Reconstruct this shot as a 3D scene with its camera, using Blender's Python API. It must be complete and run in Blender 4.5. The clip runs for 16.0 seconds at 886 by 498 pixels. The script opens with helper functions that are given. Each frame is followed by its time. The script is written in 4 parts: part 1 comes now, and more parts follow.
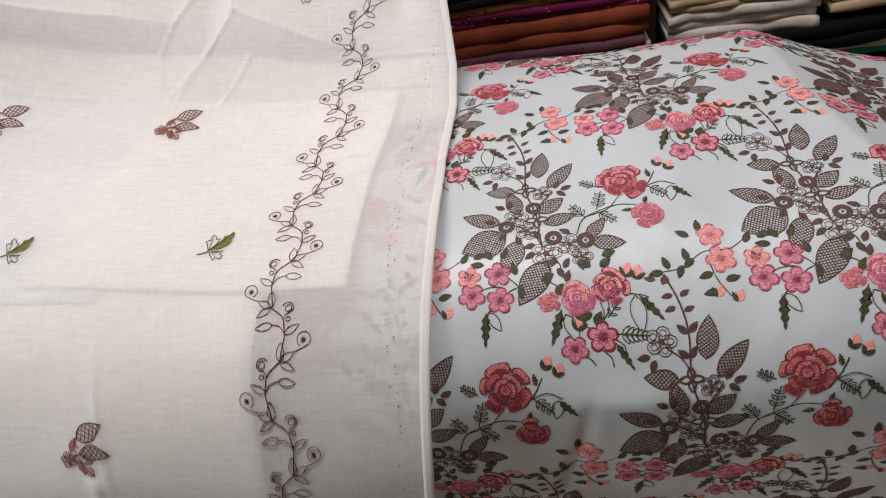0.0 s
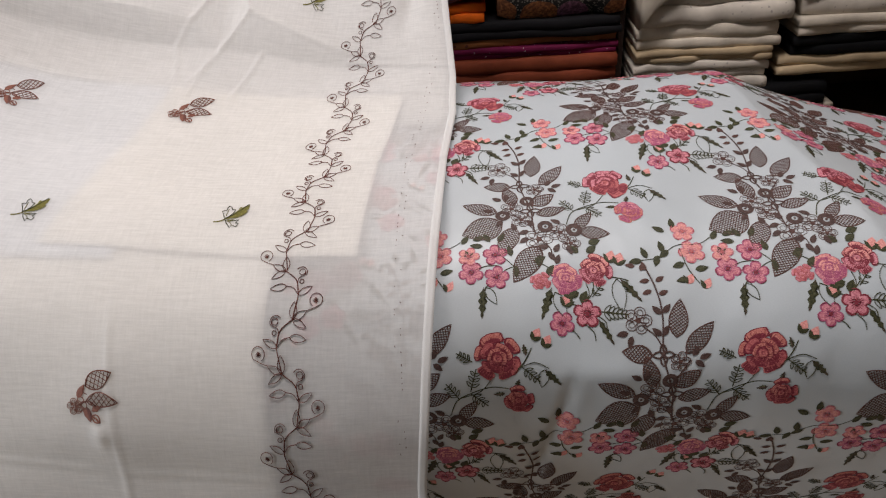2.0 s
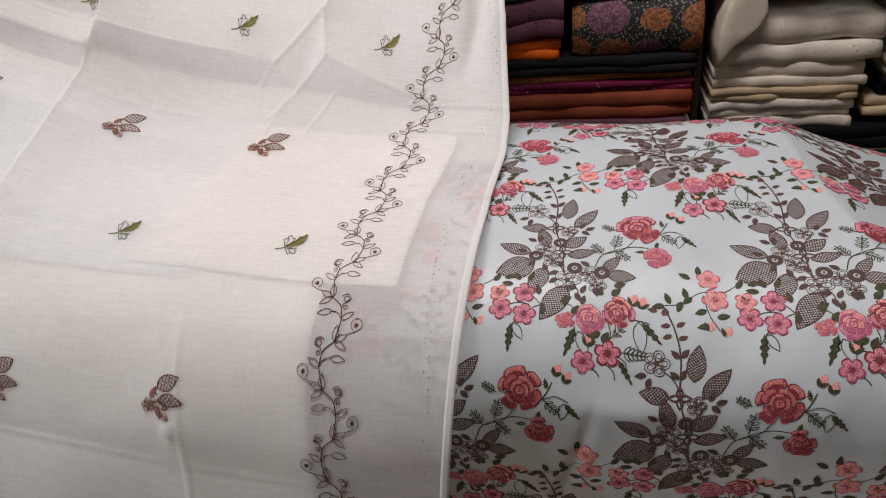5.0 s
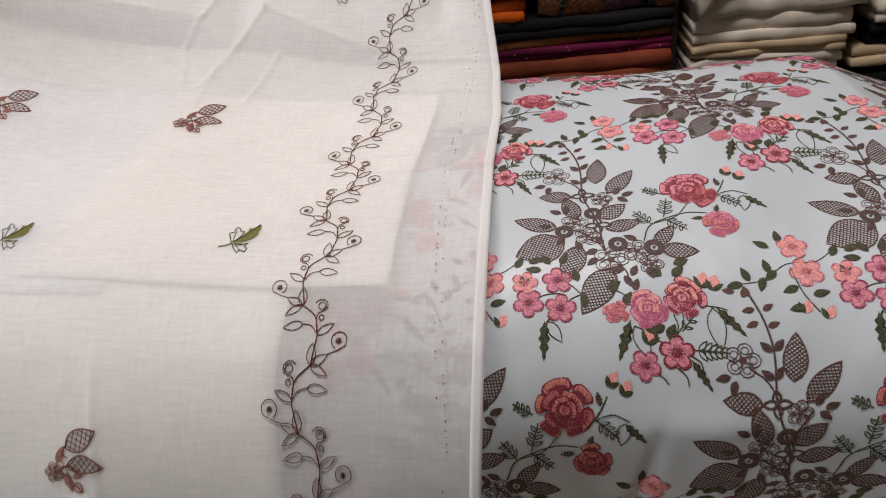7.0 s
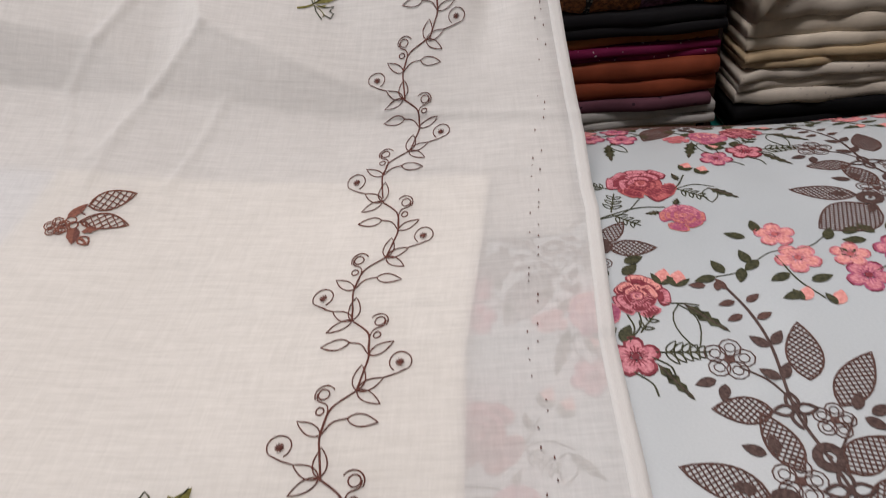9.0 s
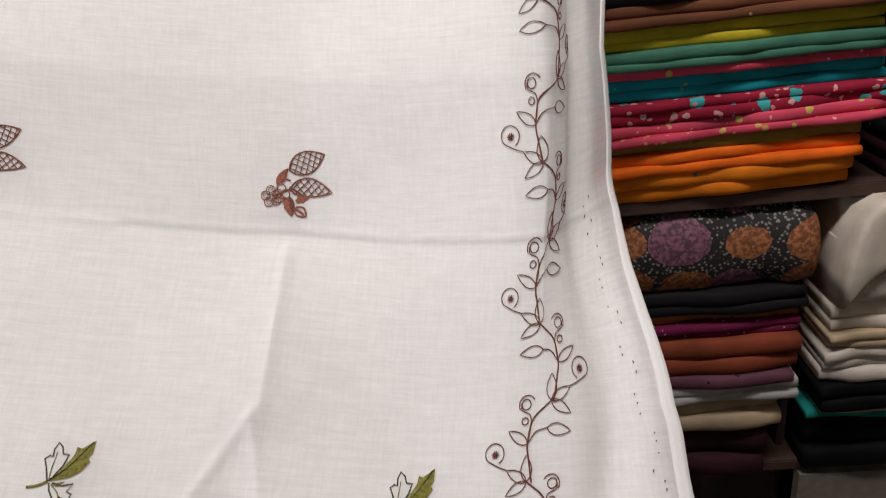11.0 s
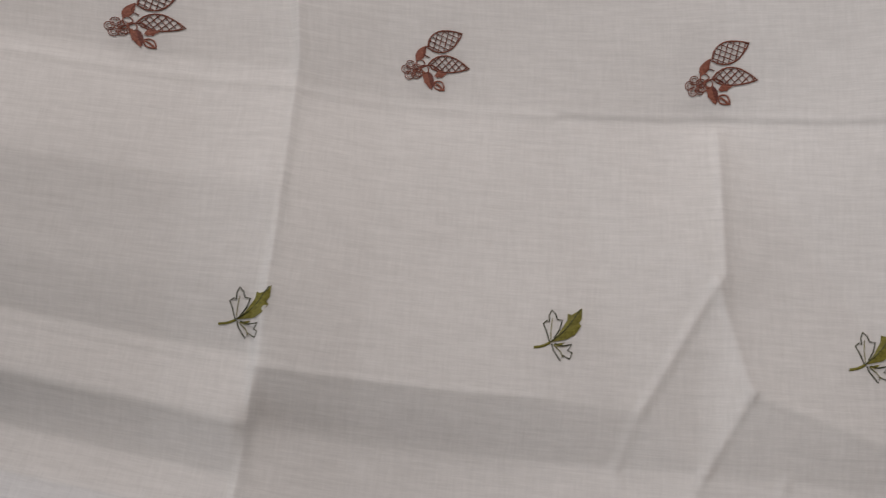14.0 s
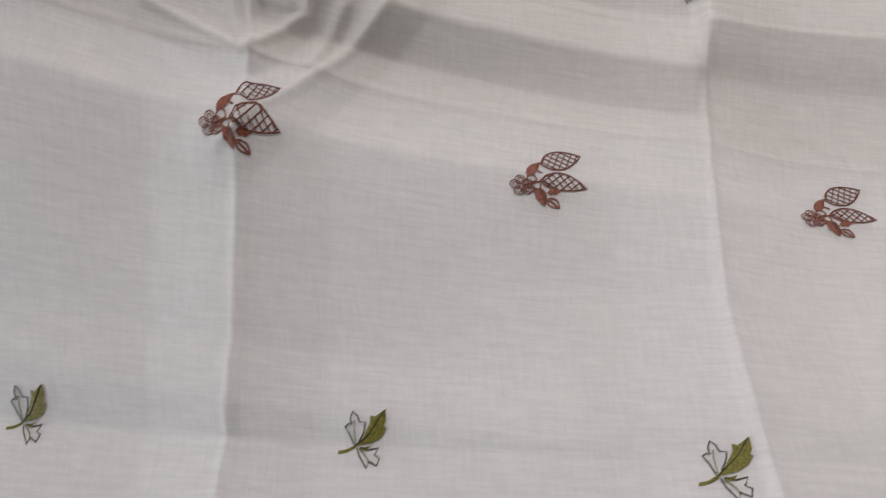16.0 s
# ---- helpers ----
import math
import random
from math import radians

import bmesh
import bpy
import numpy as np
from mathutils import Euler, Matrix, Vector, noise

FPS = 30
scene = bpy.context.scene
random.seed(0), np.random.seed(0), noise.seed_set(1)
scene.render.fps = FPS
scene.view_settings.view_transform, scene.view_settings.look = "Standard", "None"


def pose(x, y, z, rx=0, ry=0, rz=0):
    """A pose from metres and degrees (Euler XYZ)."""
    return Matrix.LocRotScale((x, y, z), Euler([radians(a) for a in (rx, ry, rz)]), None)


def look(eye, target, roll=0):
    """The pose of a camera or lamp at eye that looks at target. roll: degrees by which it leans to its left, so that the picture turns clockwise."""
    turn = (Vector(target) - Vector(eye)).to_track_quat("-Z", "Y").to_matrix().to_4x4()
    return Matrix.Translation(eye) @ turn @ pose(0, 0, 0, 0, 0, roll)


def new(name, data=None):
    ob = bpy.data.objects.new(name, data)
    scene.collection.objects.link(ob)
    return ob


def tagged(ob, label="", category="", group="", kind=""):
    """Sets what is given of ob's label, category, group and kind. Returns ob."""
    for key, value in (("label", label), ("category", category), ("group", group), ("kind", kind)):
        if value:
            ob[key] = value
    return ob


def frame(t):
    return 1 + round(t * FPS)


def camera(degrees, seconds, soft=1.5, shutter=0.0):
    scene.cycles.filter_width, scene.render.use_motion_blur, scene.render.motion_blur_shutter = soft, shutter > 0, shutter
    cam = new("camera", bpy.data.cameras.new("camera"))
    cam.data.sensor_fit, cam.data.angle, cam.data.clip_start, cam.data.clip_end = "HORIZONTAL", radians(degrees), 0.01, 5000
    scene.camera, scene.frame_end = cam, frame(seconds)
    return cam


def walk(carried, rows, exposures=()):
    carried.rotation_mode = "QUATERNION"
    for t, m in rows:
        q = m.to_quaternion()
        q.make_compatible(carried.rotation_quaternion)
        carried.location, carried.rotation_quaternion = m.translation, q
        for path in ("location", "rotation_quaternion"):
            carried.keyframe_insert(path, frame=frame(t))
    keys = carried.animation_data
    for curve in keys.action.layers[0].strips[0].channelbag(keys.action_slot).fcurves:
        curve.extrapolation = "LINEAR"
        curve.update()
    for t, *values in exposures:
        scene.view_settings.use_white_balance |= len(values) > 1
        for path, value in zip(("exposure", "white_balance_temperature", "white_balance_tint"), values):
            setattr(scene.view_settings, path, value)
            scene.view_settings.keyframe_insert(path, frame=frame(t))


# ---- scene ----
cam = camera(65.5, 16.0, soft=1.1, shutter=0.2)
PATH = [
    (0, (0.287, 0.287, 1.572), (-0.008, 1.877, 0.377), -12.0),
    (0.5, (0.247, 0.282, 1.555), (-0.045, 1.879, 0.373), -10.4),
    (1, (0.209, 0.266, 1.57), (-0.078, 1.849, 0.383), -9.3),
    (1.5, (0.209, 0.236, 1.544), (-0.037, 1.856, 0.397), -6.0),
    (2, (0.239, 0.205, 1.564), (0.114, 1.871, 0.464), -4.7),
    (2.5, (0.277, 0.187, 1.59), (0.071, 1.842, 0.486), -4.2),
    (3, (0.291, 0.174, 1.605), (-0.037, 1.841, 0.55), -6.2),
    (3.5, (0.295, 0.172, 1.608), (-0.059, 1.84, 0.563), -5.8),
    (4, (0.296, 0.17, 1.602), (-0.068, 1.836, 0.557), -5.7),
    (4.2, (0.298, 0.171, 1.602), (-0.07, 1.841, 0.565), -5.8),
    (6.3, (0.29, 0.215, 1.572), (-0.076, 1.894, 0.548), -8.6),
    (6.5, (0.275, 0.234, 1.546), (-0.044, 1.933, 0.542), -8.9),
    (7, (0.223, 0.303, 1.51), (-0.006, 1.986, 0.454), -7.7),
    (7.5, (0.176, 0.378, 1.491), (0.115, 2.036, 0.374), -6.9),
    (8, (0.156, 0.429, 1.48), (0.137, 2.082, 0.354), -5.6),
    (8.5, (0.148, 0.525, 1.474), (0.083, 2.165, 0.332), -5.4),
    (9, (0.142, 0.595, 1.48), (0.023, 2.244, 0.354), -6.2),
    (9.5, (0.136, 0.66, 1.512), (-0.003, 2.356, 0.461), -6),
    (10, (0.126, 0.724, 1.566), (-0.043, 2.484, 0.632), -6.9),
    (10.2, (0.122, 0.749, 1.589), (-0.041, 2.531, 0.694), -7.1),
    (12.3, (0.052, 0.794, 1.681), (-0.212, 2.623, 0.916), -6.7),
    (12.5, (0.035, 0.791, 1.679), (-0.306, 2.604, 0.908), -6.9),
    (13, (-0.023, 0.763, 1.666), (-0.508, 2.535, 0.875), -6.9),
    (13.5, (-0.073, 0.737, 1.674), (-0.427, 2.45, 0.704), -11.2),
    (14, (-0.139, 0.716, 1.685), (-0.515, 2.421, 0.71), -11.8),
    (14.5, (-0.227, 0.694, 1.674), (-0.515, 2.459, 0.78), -12.1),
    (15, (-0.323, 0.643, 1.639), (-0.614, 2.334, 0.611), -14.7),
    (15.2, (-0.35, 0.617, 1.628), (-0.676, 2.28, 0.566), -15.5),
    (15.5, (-0.383, 0.582, 1.61), (-0.739, 2.233, 0.539), -15.7),
    (16, (-0.459, 0.526, 1.584), (-0.834, 2.209, 0.571), -15.1),
]
EXPOSURE = [(0, 0.3), (0.5, 0.2), (4, 0.18), (7.5, 0.18), (8.5, 0.04), (9, -0.02), (9.5, 0.02), (10, 0.18), (12.5, 0.02), (13, -0.44), (14, -0.52), (14.5, -0.52), (15, -0.40), (16, -0.22)]
walk(cam, [(t, look(eye, target, roll)) for t, eye, target, roll in PATH], EXPOSURE)

# ---- world and light ----
world = bpy.data.worlds.new("world")
scene.world = world
world.use_nodes = True
wn = world.node_tree
sky = wn.nodes.new("ShaderNodeTexSky")
sky.sky_type, sky.sun_disc = "NISHITA", False
sky.sun_elevation, sky.sun_rotation = radians(50), radians(200)
wn.links.new(sky.outputs[0], wn.nodes["Background"].inputs[0])
wn.nodes["Background"].inputs[1].default_value = 0.08


def area_lamp(name, eye, target, sx, sy, watts, colour):
    data = bpy.data.lights.new(name, "AREA")
    data.shape, data.size, data.size_y, data.energy, data.color = "RECTANGLE", sx, sy, watts, colour
    ob = new(name, data)
    ob.matrix_world = look(eye, target)
    return ob


# strip lights under the shop ceiling, above and a little behind the drape, and daylight from the shop door
area_lamp("ceiling_light_lamp", (0.1, 1.0, 2.86), (0.1, 1.02, 0), 1.25, 0.25, 27, (1.0, 0.94, 0.93))
area_lamp("door_daylight", (-2.55, -0.25, 1.6), (0.0, 0.95, 1.25), 1.1, 1.4, 44, (0.92, 0.95, 1.0))

# ---- materials ----


def material(name, rough=0.6):
    m = bpy.data.materials.new(name)
    m.use_nodes = True
    nt = m.node_tree
    b = nt.nodes["Principled BSDF"]
    b.inputs["Roughness"].default_value = rough
    return m, nt, b


def node(nt, kind, **values):
    n = nt.nodes.new(kind)
    for k, v in values.items():
        n.inputs[k].default_value = v
    return n


def ramp(nt, fac, stops):
    r = nt.nodes.new("ShaderNodeValToRGB")
    while len(r.color_ramp.elements) < len(stops):
        r.color_ramp.elements.new(0.5)
    for e, (p, c) in zip(r.color_ramp.elements, stops):
        e.position, e.color = p, (*c, 1)
    nt.links.new(fac, r.inputs[0])
    return r.outputs[0]


def uv_scaled(nt, sx, sy):
    uv = nt.nodes.new("ShaderNodeUVMap")
    mp = nt.nodes.new("ShaderNodeMapping")
    mp.inputs["Scale"].default_value = (sx, sy, 1)
    nt.links.new(uv.outputs[0], mp.inputs[0])
    return mp.outputs[0]


def noise_of(nt, vec, scale, detail=3.0, rough=0.55):
    n = node(nt, "ShaderNodeTexNoise", Scale=scale, Detail=detail, Roughness=rough)
    if vec is not None:
        nt.links.new(vec, n.inputs["Vector"])
    return n.outputs[0]


def maths(nt, op, a, b):
    n = nt.nodes.new("ShaderNodeMath")
    n.operation = op
    for i, v in enumerate((a, b)):
        if isinstance(v, (int, float)):
            n.inputs[i].default_value = v
        else:
            nt.links.new(v, n.inputs[i])
    return n.outputs[0]


def bump(nt, height, strength, dist=0.001):
    n = node(nt, "ShaderNodeBump", Strength=strength, Distance=dist)
    nt.links.new(height, n.inputs["Height"])
    return n.outputs[0]


def muslin(name, tint, clear, through_light=0.32):
    """Fine handloom cotton with slubs along both threads; lets some light and some of what lies under it through."""
    m, nt, b = material(name, 0.9)
    warp = noise_of(nt, uv_scaled(nt, 900, 55), 1.0, 5, 0.75)
    weft = noise_of(nt, uv_scaled(nt, 30, 1000), 1.0, 5, 0.75)
    slub = maths(nt, "ADD", warp, weft)
    broad = noise_of(nt, uv_scaled(nt, 5, 7), 1.0, 4)
    streak = maths(nt, "ADD", maths(nt, "MULTIPLY", noise_of(nt, uv_scaled(nt, 34, 330), 1.0, 6, 0.75), 1.35), maths(nt, "MULTIPLY", noise_of(nt, uv_scaled(nt, 300, 40), 1.0, 5, 0.7), 0.65))
    slub = maths(nt, "ADD", maths(nt, "MULTIPLY", slub, 0.35), maths(nt, "MULTIPLY", streak, 0.65))
    tone = maths(nt, "ADD", maths(nt, "MULTIPLY", slub, 0.65), maths(nt, "MULTIPLY", broad, 0.35))
    col = ramp(nt, tone, ((0.60, tuple(0.90 * c for c in tint)), (0.92, tint)))
    dif = nt.nodes.new("ShaderNodeBsdfDiffuse")
    tra = nt.nodes.new("ShaderNodeBsdfTranslucent")
    gap = nt.nodes.new("ShaderNodeBsdfTransparent")
    nt.links.new(col, dif.inputs[0])
    nt.links.new(col, tra.inputs[0])
    nrm = bump(nt, slub, 0.16, 0.0006)
    nt.links.new(nrm, dif.inputs["Normal"])
    m1 = node(nt, "ShaderNodeMixShader", Fac=through_light)
    nt.links.new(dif.outputs[0], m1.inputs[1])
    nt.links.new(tra.outputs[0], m1.inputs[2])
    m2 = nt.nodes.new("ShaderNodeMixShader")
    hole = maths(nt, "MULTIPLY_ADD", slub, -0.24)
    hole.node.inputs[2].default_value = clear + 0.24
    hole.node.use_clamp = True
    nt.links.new(hole, m2.inputs[0])
    nt.links.new(m1.outputs[0], m2.inputs[1])
    nt.links.new(gap.outputs[0], m2.inputs[2])
    nt.links.new(m2.outputs[0], nt.nodes["Material Output"].inputs[0])
    return m


def thread(name, colour, light, rough=0.6):
    """Glossy embroidery thread with fine stitch lines."""
    m, nt, b = material(name, rough)
    vec = nt.nodes.new("ShaderNodeTexCoord").outputs["Object"]
    grain = noise_of(nt, vec, 650, 2)
    nt.links.new(ramp(nt, grain, ((0.35, colour), (0.7, light))), b.inputs["Base Color"])
    nt.links.new(bump(nt, grain, 0.5, 0.0006), b.inputs["Normal"])
    b.inputs["Sheen Weight"].default_value = 0.03
    b.inputs["Specular IOR Level"].default_value = 0.25
    return m


CLOTH = muslin("white_muslin", (0.88, 0.86, 0.845), 0.34)
HEM = muslin("hem_muslin", (0.80, 0.785, 0.77), 0.15, 0.3)
LINING = muslin("cream_lining", (0.78, 0.745, 0.685), 0.03, 0.15)
UNDER = muslin("bluish_white_cotton", (0.66, 0.68, 0.715), 0.0, 0.15)
# for the added backing; its grey level sets how bright the hanging shawl looks
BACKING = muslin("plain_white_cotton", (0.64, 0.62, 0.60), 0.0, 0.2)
UMBER = thread("umber_thread", (0.105, 0.033, 0.021), (0.20, 0.070, 0.045))
BROWN = thread("brown_thread", (0.068, 0.018, 0.013), (0.145, 0.044, 0.031))
RUST = thread("rust_thread", (0.135, 0.042, 0.026), (0.25, 0.090, 0.058))
TAUPE = thread("taupe_thread", (0.062, 0.027, 0.022), (0.125, 0.063, 0.052))
OLIVE = thread("olive_thread", (0.085, 0.075, 0.008), (0.19, 0.17, 0.03))
GREEN = thread("green_thread", (0.022, 0.024, 0.010), (0.075, 0.073, 0.034))
COCOA = thread("cocoa_thread", (0.046, 0.024, 0.021), (0.105, 0.062, 0.054))
PINK = thread("pink_thread", (0.44, 0.12, 0.16), (0.68, 0.30, 0.34))
MAUVE_T = thread("mauve_pink_thread", (0.27, 0.05, 0.11), (0.44, 0.12, 0.21))
CORAL = thread("coral_thread", (0.40, 0.105, 0.09), (0.62, 0.25, 0.21))
ROSE = thread("rose_thread", (0.33, 0.065, 0.075), (0.55, 0.17, 0.165))
WINE = thread("wine_thread", (0.15, 0.018, 0.030), (0.27, 0.045, 0.065))
PEACH = thread("peach_thread", (0.58, 0.20, 0.19), (0.78, 0.38, 0.34))


def satin():
    m, nt, b = material("pale_satin", 0.42)
    weave = noise_of(nt, uv_scaled(nt, 700, 1500), 1.0, 2)
    broad = noise_of(nt, uv_scaled(nt, 6, 6), 1.0, 3)
    tone = maths(nt, "ADD", maths(nt, "MULTIPLY", weave, 0.4), maths(nt, "MULTIPLY", broad, 0.6))
    nt.links.new(ramp(nt, tone, ((0.3, (0.40, 0.435, 0.46)), (0.7, (0.49, 0.52, 0.54)))), b.inputs["Base Color"])
    soft = noise_of(nt, uv_scaled(nt, 14, 9), 1.0, 2, 0.4)
    crumple = node(nt, "ShaderNodeBump", Strength=0.5, Distance=0.012)
    nt.links.new(soft, crumple.inputs["Height"])
    fine = node(nt, "ShaderNodeBump", Strength=0.12, Distance=0.0005)
    nt.links.new(weave, fine.inputs["Height"])
    nt.links.new(crumple.outputs[0], fine.inputs["Normal"])
    nt.links.new(fine.outputs[0], b.inputs["Normal"])
    b.inputs["Sheen Weight"].default_value = 0.25
    return m


SATIN = satin()

# ---- the drape's shape: u across, v along the cloth, in metres ----
PROFILE = [(0.576, 0.62), (0.574, 0.80), (0.574, 0.95), (0.578, 1.045), (0.588, 1.105), (0.608, 1.148), (0.637, 1.19), (0.680, 1.224),
           (0.75, 1.248), (0.843, 1.250), (0.94, 1.260), (0.98, 1.272), (1.015, 1.290), (1.045, 1.318), (1.07, 1.343),
           (1.105, 1.385), (1.155, 1.458), (1.215, 1.54), (1.29, 1.66), (1.37, 1.80), (1.44, 1.95), (1.50, 2.10)]


def arc_table(points, zero):
    p = np.array(points)
    for _ in range(3):
        q = np.empty((2 * len(p) - 2, 2))
        q[0::2], q[1::2] = 0.75 * p[:-1] + 0.25 * p[1:], 0.25 * p[:-1] + 0.75 * p[1:]
        p = np.vstack([p[:1], q, p[-1:]])
    s = np.r_[0, np.cumsum(np.hypot(*np.diff(p, axis=0).T))]
    i = np.argmin(np.hypot(*(p - np.array(zero)).T))
    return p, s - s[i]


CP, CS = arc_table(PROFILE, (0.75, 1.248))
V0, V1 = float(CS[0]), float(CS[-1])


def step(a, b, x):
    t = np.clip((x - a) / (b - a), 0, 1)
    return t * t * (3 - 2 * t)


def shear(v):
    """How far the cloth's threads lean to the side as it hangs up to the shelf."""
    return np.interp(v, [-0.65, -0.3, 0.1, 0.22, 0.33, 0.42, 0.55, 0.75, 1.2], [0.0, 0.0, 0.0, 0.013, 0.03, 0.044, 0.06, 0.07, 0.07])


EDGE_V = [-0.65, -0.26, -0.2, -0.1, 0.0, 0.1, 0.2, 0.26, 0.33, 0.38, 0.42, 0.465, 0.49, 0.52, 0.57, 0.635, 0.69, 0.8, 1.2]
EDGE_U = [0.168, 0.179, 0.185, 0.193, 0.199, 0.202, 0.200, 0.192, 0.176, 0.165, 0.158, 0.161, 0.165, 0.176, 0.177, 0.168, 0.185, 0.19, 0.19]


# pressed heights of the cloth along v, for the panels on both sides of the long folds
PANEL_A = ([-0.48, -0.34, -0.225, -0.10, 0.13, 0.236, 0.297, 0.335, 0.525, 0.63], [0.0, 0.013, -0.005, 0.003, -0.003, 0.001, -0.006, 0.0065, -0.006, 0.008])
PANEL_B = ([-0.48, -0.34, -0.225, -0.10, 0.11, 0.235, 0.262, 0.300, 0.340, 0.45, 0.54, 0.65], [0.0, 0.013, -0.005, 0.003, -0.005, 0.0035, -0.002, 0.006, -0.0055, 0.005, -0.005, 0.007])

# where the folded corner was pressed: u, v and height of the fold's corners, and the flat faces between them
CORNERS = [(-0.20, 0.525, -0.006), (-0.20, 0.335, 0.0065), (-0.20, 0.297, -0.006), (-0.20, 0.236, 0.001), (-0.20, 0.13, -0.003),
           (-0.082, 0.525, -0.006), (-0.093, 0.412, 0.009), (-0.140, 0.331, 0.005), (-0.152, 0.297, -0.005), (-0.072, 0.346, 0.012),
           (-0.098, 0.298, 0.0), (-0.050, 0.296, -0.002), (0.056, 0.302, -0.004), (0.21, 0.276, -0.002), (0.08, 0.525, -0.005), (0.21, 0.525, 0.0),
           (-0.124, 0.236, 0.003), (-0.068, 0.228, 0.002), (-0.068, 0.13, -0.003), (0.21, 0.13, 0.0), (0.06, 0.236, -0.002), (0.06, 0.284, -0.008)]
FACES = [(0, 5, 6), (0, 6, 7), (0, 7, 1), (1, 7, 8), (1, 8, 2), (7, 6, 10), (7, 10, 8), (6, 9, 10), (9, 11, 10), (5, 9, 6), (5, 12, 9), (5, 14, 12),
         (14, 15, 13), (14, 13, 12), (9, 12, 21), (9, 21, 11), (12, 13, 21)]
LOWER_FACES = [(2, 8, 16), (2, 16, 3), (8, 10, 16), (10, 17, 16), (10, 11, 17), (11, 21, 20), (11, 20, 17), (21, 13, 20), (20, 13, 19), (20, 19, 18),
               (17, 20, 18), (3, 16, 4), (16, 17, 18), (16, 18, 4)]

# thin raised lines along single folds: from, to, height
RIDGES = [(-0.093, 0.412, -0.140, 0.331, 0.0014), (-0.140, 0.331, -0.152, 0.297, 0.0010), (-0.093, 0.412, -0.072, 0.346, 0.0012), (-0.093, 0.412, -0.098, 0.298, 0.0008),
          (-0.072, 0.346, -0.098, 0.298, 0.0012), (-0.072, 0.346, 0.056, 0.302, 0.0008), (0.056, 0.290, 0.20, 0.275, 0.0018), (-0.098, 0.298, -0.124, 0.244, 0.0010),
          (-0.152, 0.297, -0.140, 0.250, 0.0010), (-0.050, 0.296, -0.068, 0.228, 0.0012), (-0.110, 0.285, -0.118, 0.225, 0.0009), (0.06, 0.248, 0.20, 0.232, 0.0008)]
FAR_RIDGES = [(-0.672, 0.240, -0.636, 0.284, 0.0022), (-0.636, 0.284, -0.620, 0.345, 0.0020), (-0.612, 0.260, -0.584, 0.312, 0.0022), (-0.612, 0.260, -0.644, 0.208, 0.0022),
              (-0.632, 0.240, -0.612, 0.300, 0.0018), (-0.672, 0.240, -0.732, 0.264, 0.0018), (-0.672, 0.240, -0.690, 0.330, 0.0016), (-0.584, 0.312, -0.560, 0.340, 0.0016),
              (-0.644, 0.208, -0.680, 0.170, 0.0016), (-0.636, 0.284, -0.700, 0.345, 0.0016)]


def segment(u, v, a, b, c, d):
    """How far (u, v) lies from the line a, b to c, d."""
    t = np.clip(((u - a) * (c - a) + (v - b) * (d - b)) / ((c - a) ** 2 + (d - b) ** 2), 0, 1)
    return np.hypot(u - a - t * (c - a), v - b - t * (d - b))


def faceted(u, v, h):
    for tri in FACES + LOWER_FACES:
        (a, b, p), (c, d, q), (e, f, r) = (CORNERS[k] for k in tri)
        k = (d - f) * (a - e) + (e - c) * (b - f)
        w0 = ((d - f) * (u - e) + (e - c) * (v - f)) / k
        w1 = ((f - b) * (u - e) + (a - e) * (v - f)) / k
        w2 = 1 - w0 - w1
        h = np.where((w0 >= -1e-6) & (w1 >= -1e-6) & (w2 >= -1e-6), w0 * p + w1 * q + w2 * r, h)
    return h


